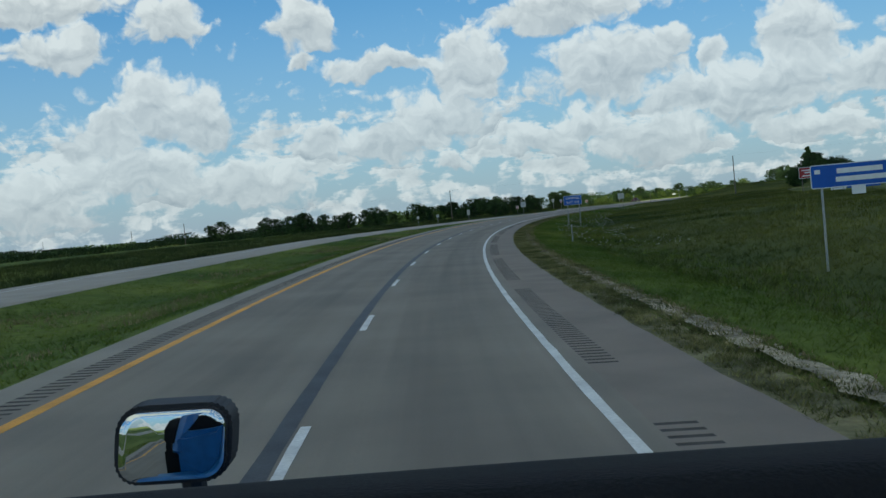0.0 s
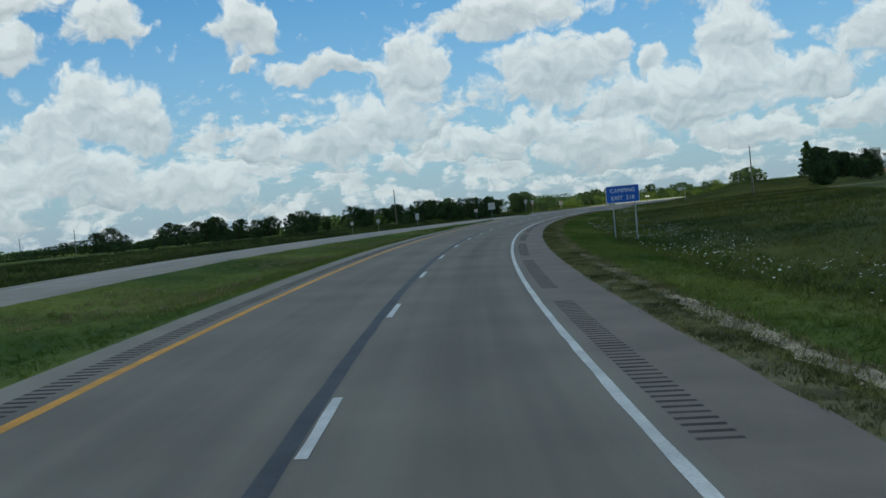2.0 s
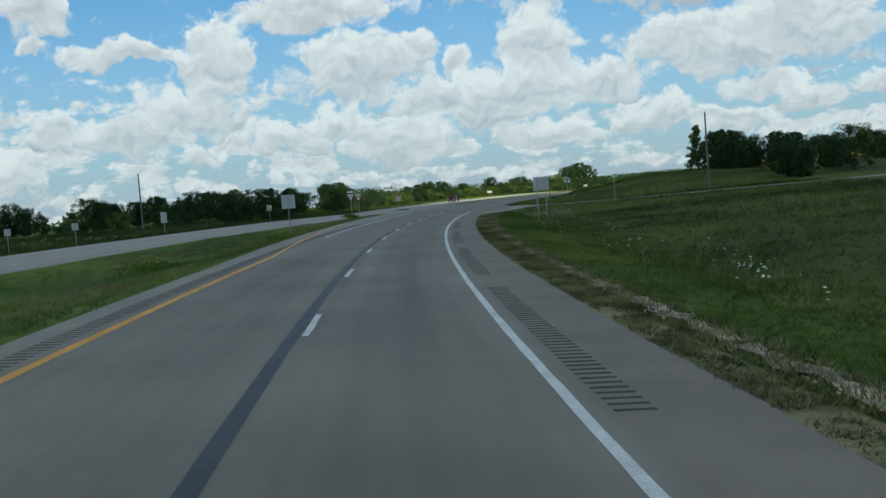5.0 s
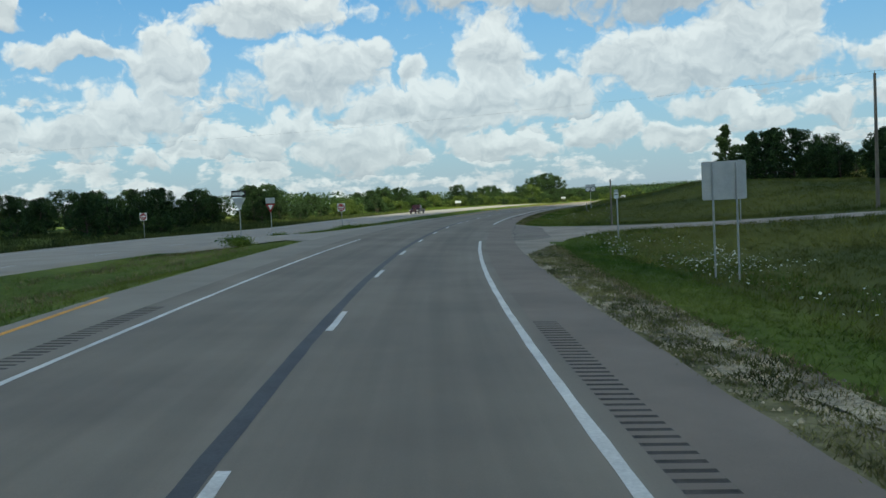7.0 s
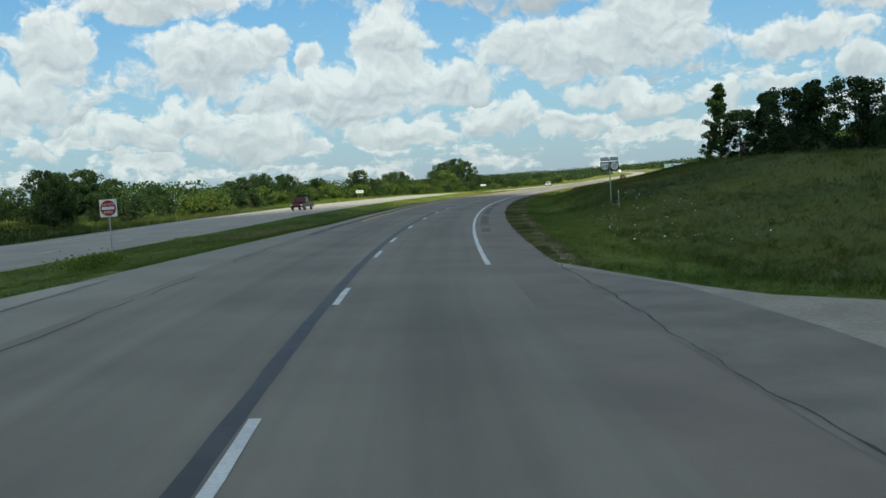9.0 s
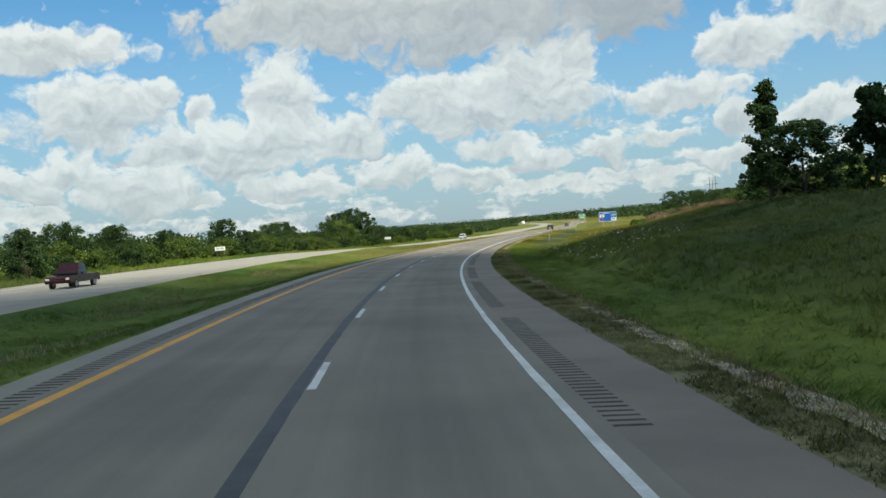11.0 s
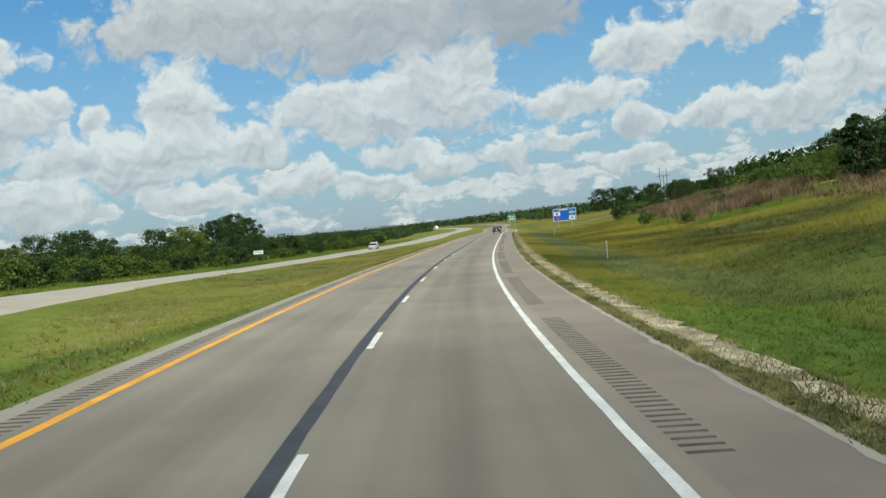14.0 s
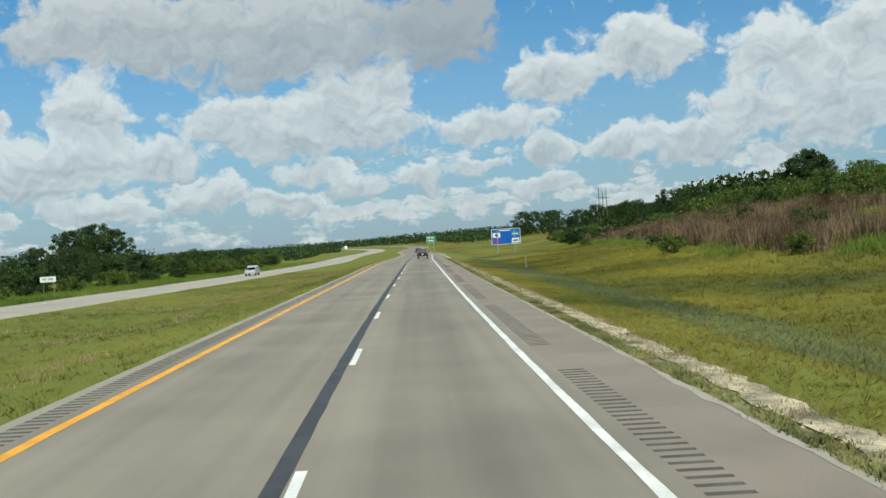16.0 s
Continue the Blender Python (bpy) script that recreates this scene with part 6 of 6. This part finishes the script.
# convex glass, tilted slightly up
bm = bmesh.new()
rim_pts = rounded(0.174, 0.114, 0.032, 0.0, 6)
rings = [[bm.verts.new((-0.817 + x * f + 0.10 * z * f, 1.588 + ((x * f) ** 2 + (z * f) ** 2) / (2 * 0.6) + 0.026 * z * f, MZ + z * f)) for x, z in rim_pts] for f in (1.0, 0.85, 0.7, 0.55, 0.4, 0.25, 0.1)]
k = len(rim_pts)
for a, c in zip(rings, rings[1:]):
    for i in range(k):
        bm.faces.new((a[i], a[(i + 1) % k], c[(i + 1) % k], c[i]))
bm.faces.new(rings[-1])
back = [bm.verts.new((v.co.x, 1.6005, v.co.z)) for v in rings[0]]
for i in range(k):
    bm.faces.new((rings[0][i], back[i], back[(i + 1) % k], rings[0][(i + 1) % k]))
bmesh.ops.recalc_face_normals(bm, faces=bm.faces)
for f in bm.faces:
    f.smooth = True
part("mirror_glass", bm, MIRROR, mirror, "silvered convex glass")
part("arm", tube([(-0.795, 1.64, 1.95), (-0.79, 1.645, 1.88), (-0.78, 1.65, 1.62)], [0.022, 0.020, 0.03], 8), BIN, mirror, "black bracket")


# ---------------------------------------------------------------- the cloud overhead whose shade lies on the first stretch
def overhead_cloud(height):
    a, b = place(380, -42, 0), place(447, 25, 0)
    along = unit((b - a)[:2])
    back = np.array([along[1], -along[0]])
    if back[1] > 0:
        back = -back
    mid = (a + b)[:2] / 2
    n, m = 101, 41
    tt = np.linspace(-2100, 700, n)
    rr = np.linspace(0, 1, m)
    T, R_ = np.meshgrid(tt, rr, indexing="ij")
    front = np.array([noise.noise(Vector((t * 0.012, 1.7, 0))) * 12 + noise.noise(Vector((t * 0.05, 4.1, 0))) * 5 for t in tt])
    front = front + 1.8 * np.clip(-tt - 58, 0, 800) + np.interp(tt, [10, 28, 60, 120], [0, -13, -25, -40])
    D = -front[:, None] + R_ * (760 + front[:, None])
    X = mid[0] + along[0] * T + back[0] * D
    Y = mid[1] + along[1] * T + back[1] * D
    shift = np.array(to_sun) * (height / to_sun.z)
    rim = np.minimum(1, np.minimum(R_, 1 - R_) * 9) * np.minimum(1, (np.minimum(T + 2100, 700 - T)) / 90)
    lump = np.array([noise.noise(Vector((x * 0.011, y * 0.011, 2))) * 0.6 + noise.noise(Vector((x * 0.03, y * 0.03, 6))) * 0.3 for x, y in zip(X.reshape(-1), Y.reshape(-1))]).reshape(X.shape)
    top = height + 90 * np.sqrt(np.clip(rim, 0, 1)) * (1 + lump)
    low = height - 6 * rim * (1 + lump)
    V = np.concatenate([np.stack([X + shift[0], Y + shift[1], top], -1).reshape(-1, 3), np.stack([X + shift[0], Y + shift[1], low], -1).reshape(-1, 3)])
    i = np.arange(n * m).reshape(n, m)
    q = np.stack([i[:-1, :-1], i[:-1, 1:], i[1:, 1:], i[1:, :-1]], -1).reshape(-1, 4)
    me = bpy.data.meshes.new("cloud")
    me.from_pydata(V.tolist(), [], q.tolist() + (q[:, ::-1] + n * m).tolist())
    me.update()
    me.materials.append(CLOUD)
    me.polygons.foreach_set("use_smooth", np.ones(len(me.polygons), bool))
    tagged(new("cloud", me), "broad white cumulus cloud drifting over the highway", "cloud", kind="structure")


overhead_cloud(1400)
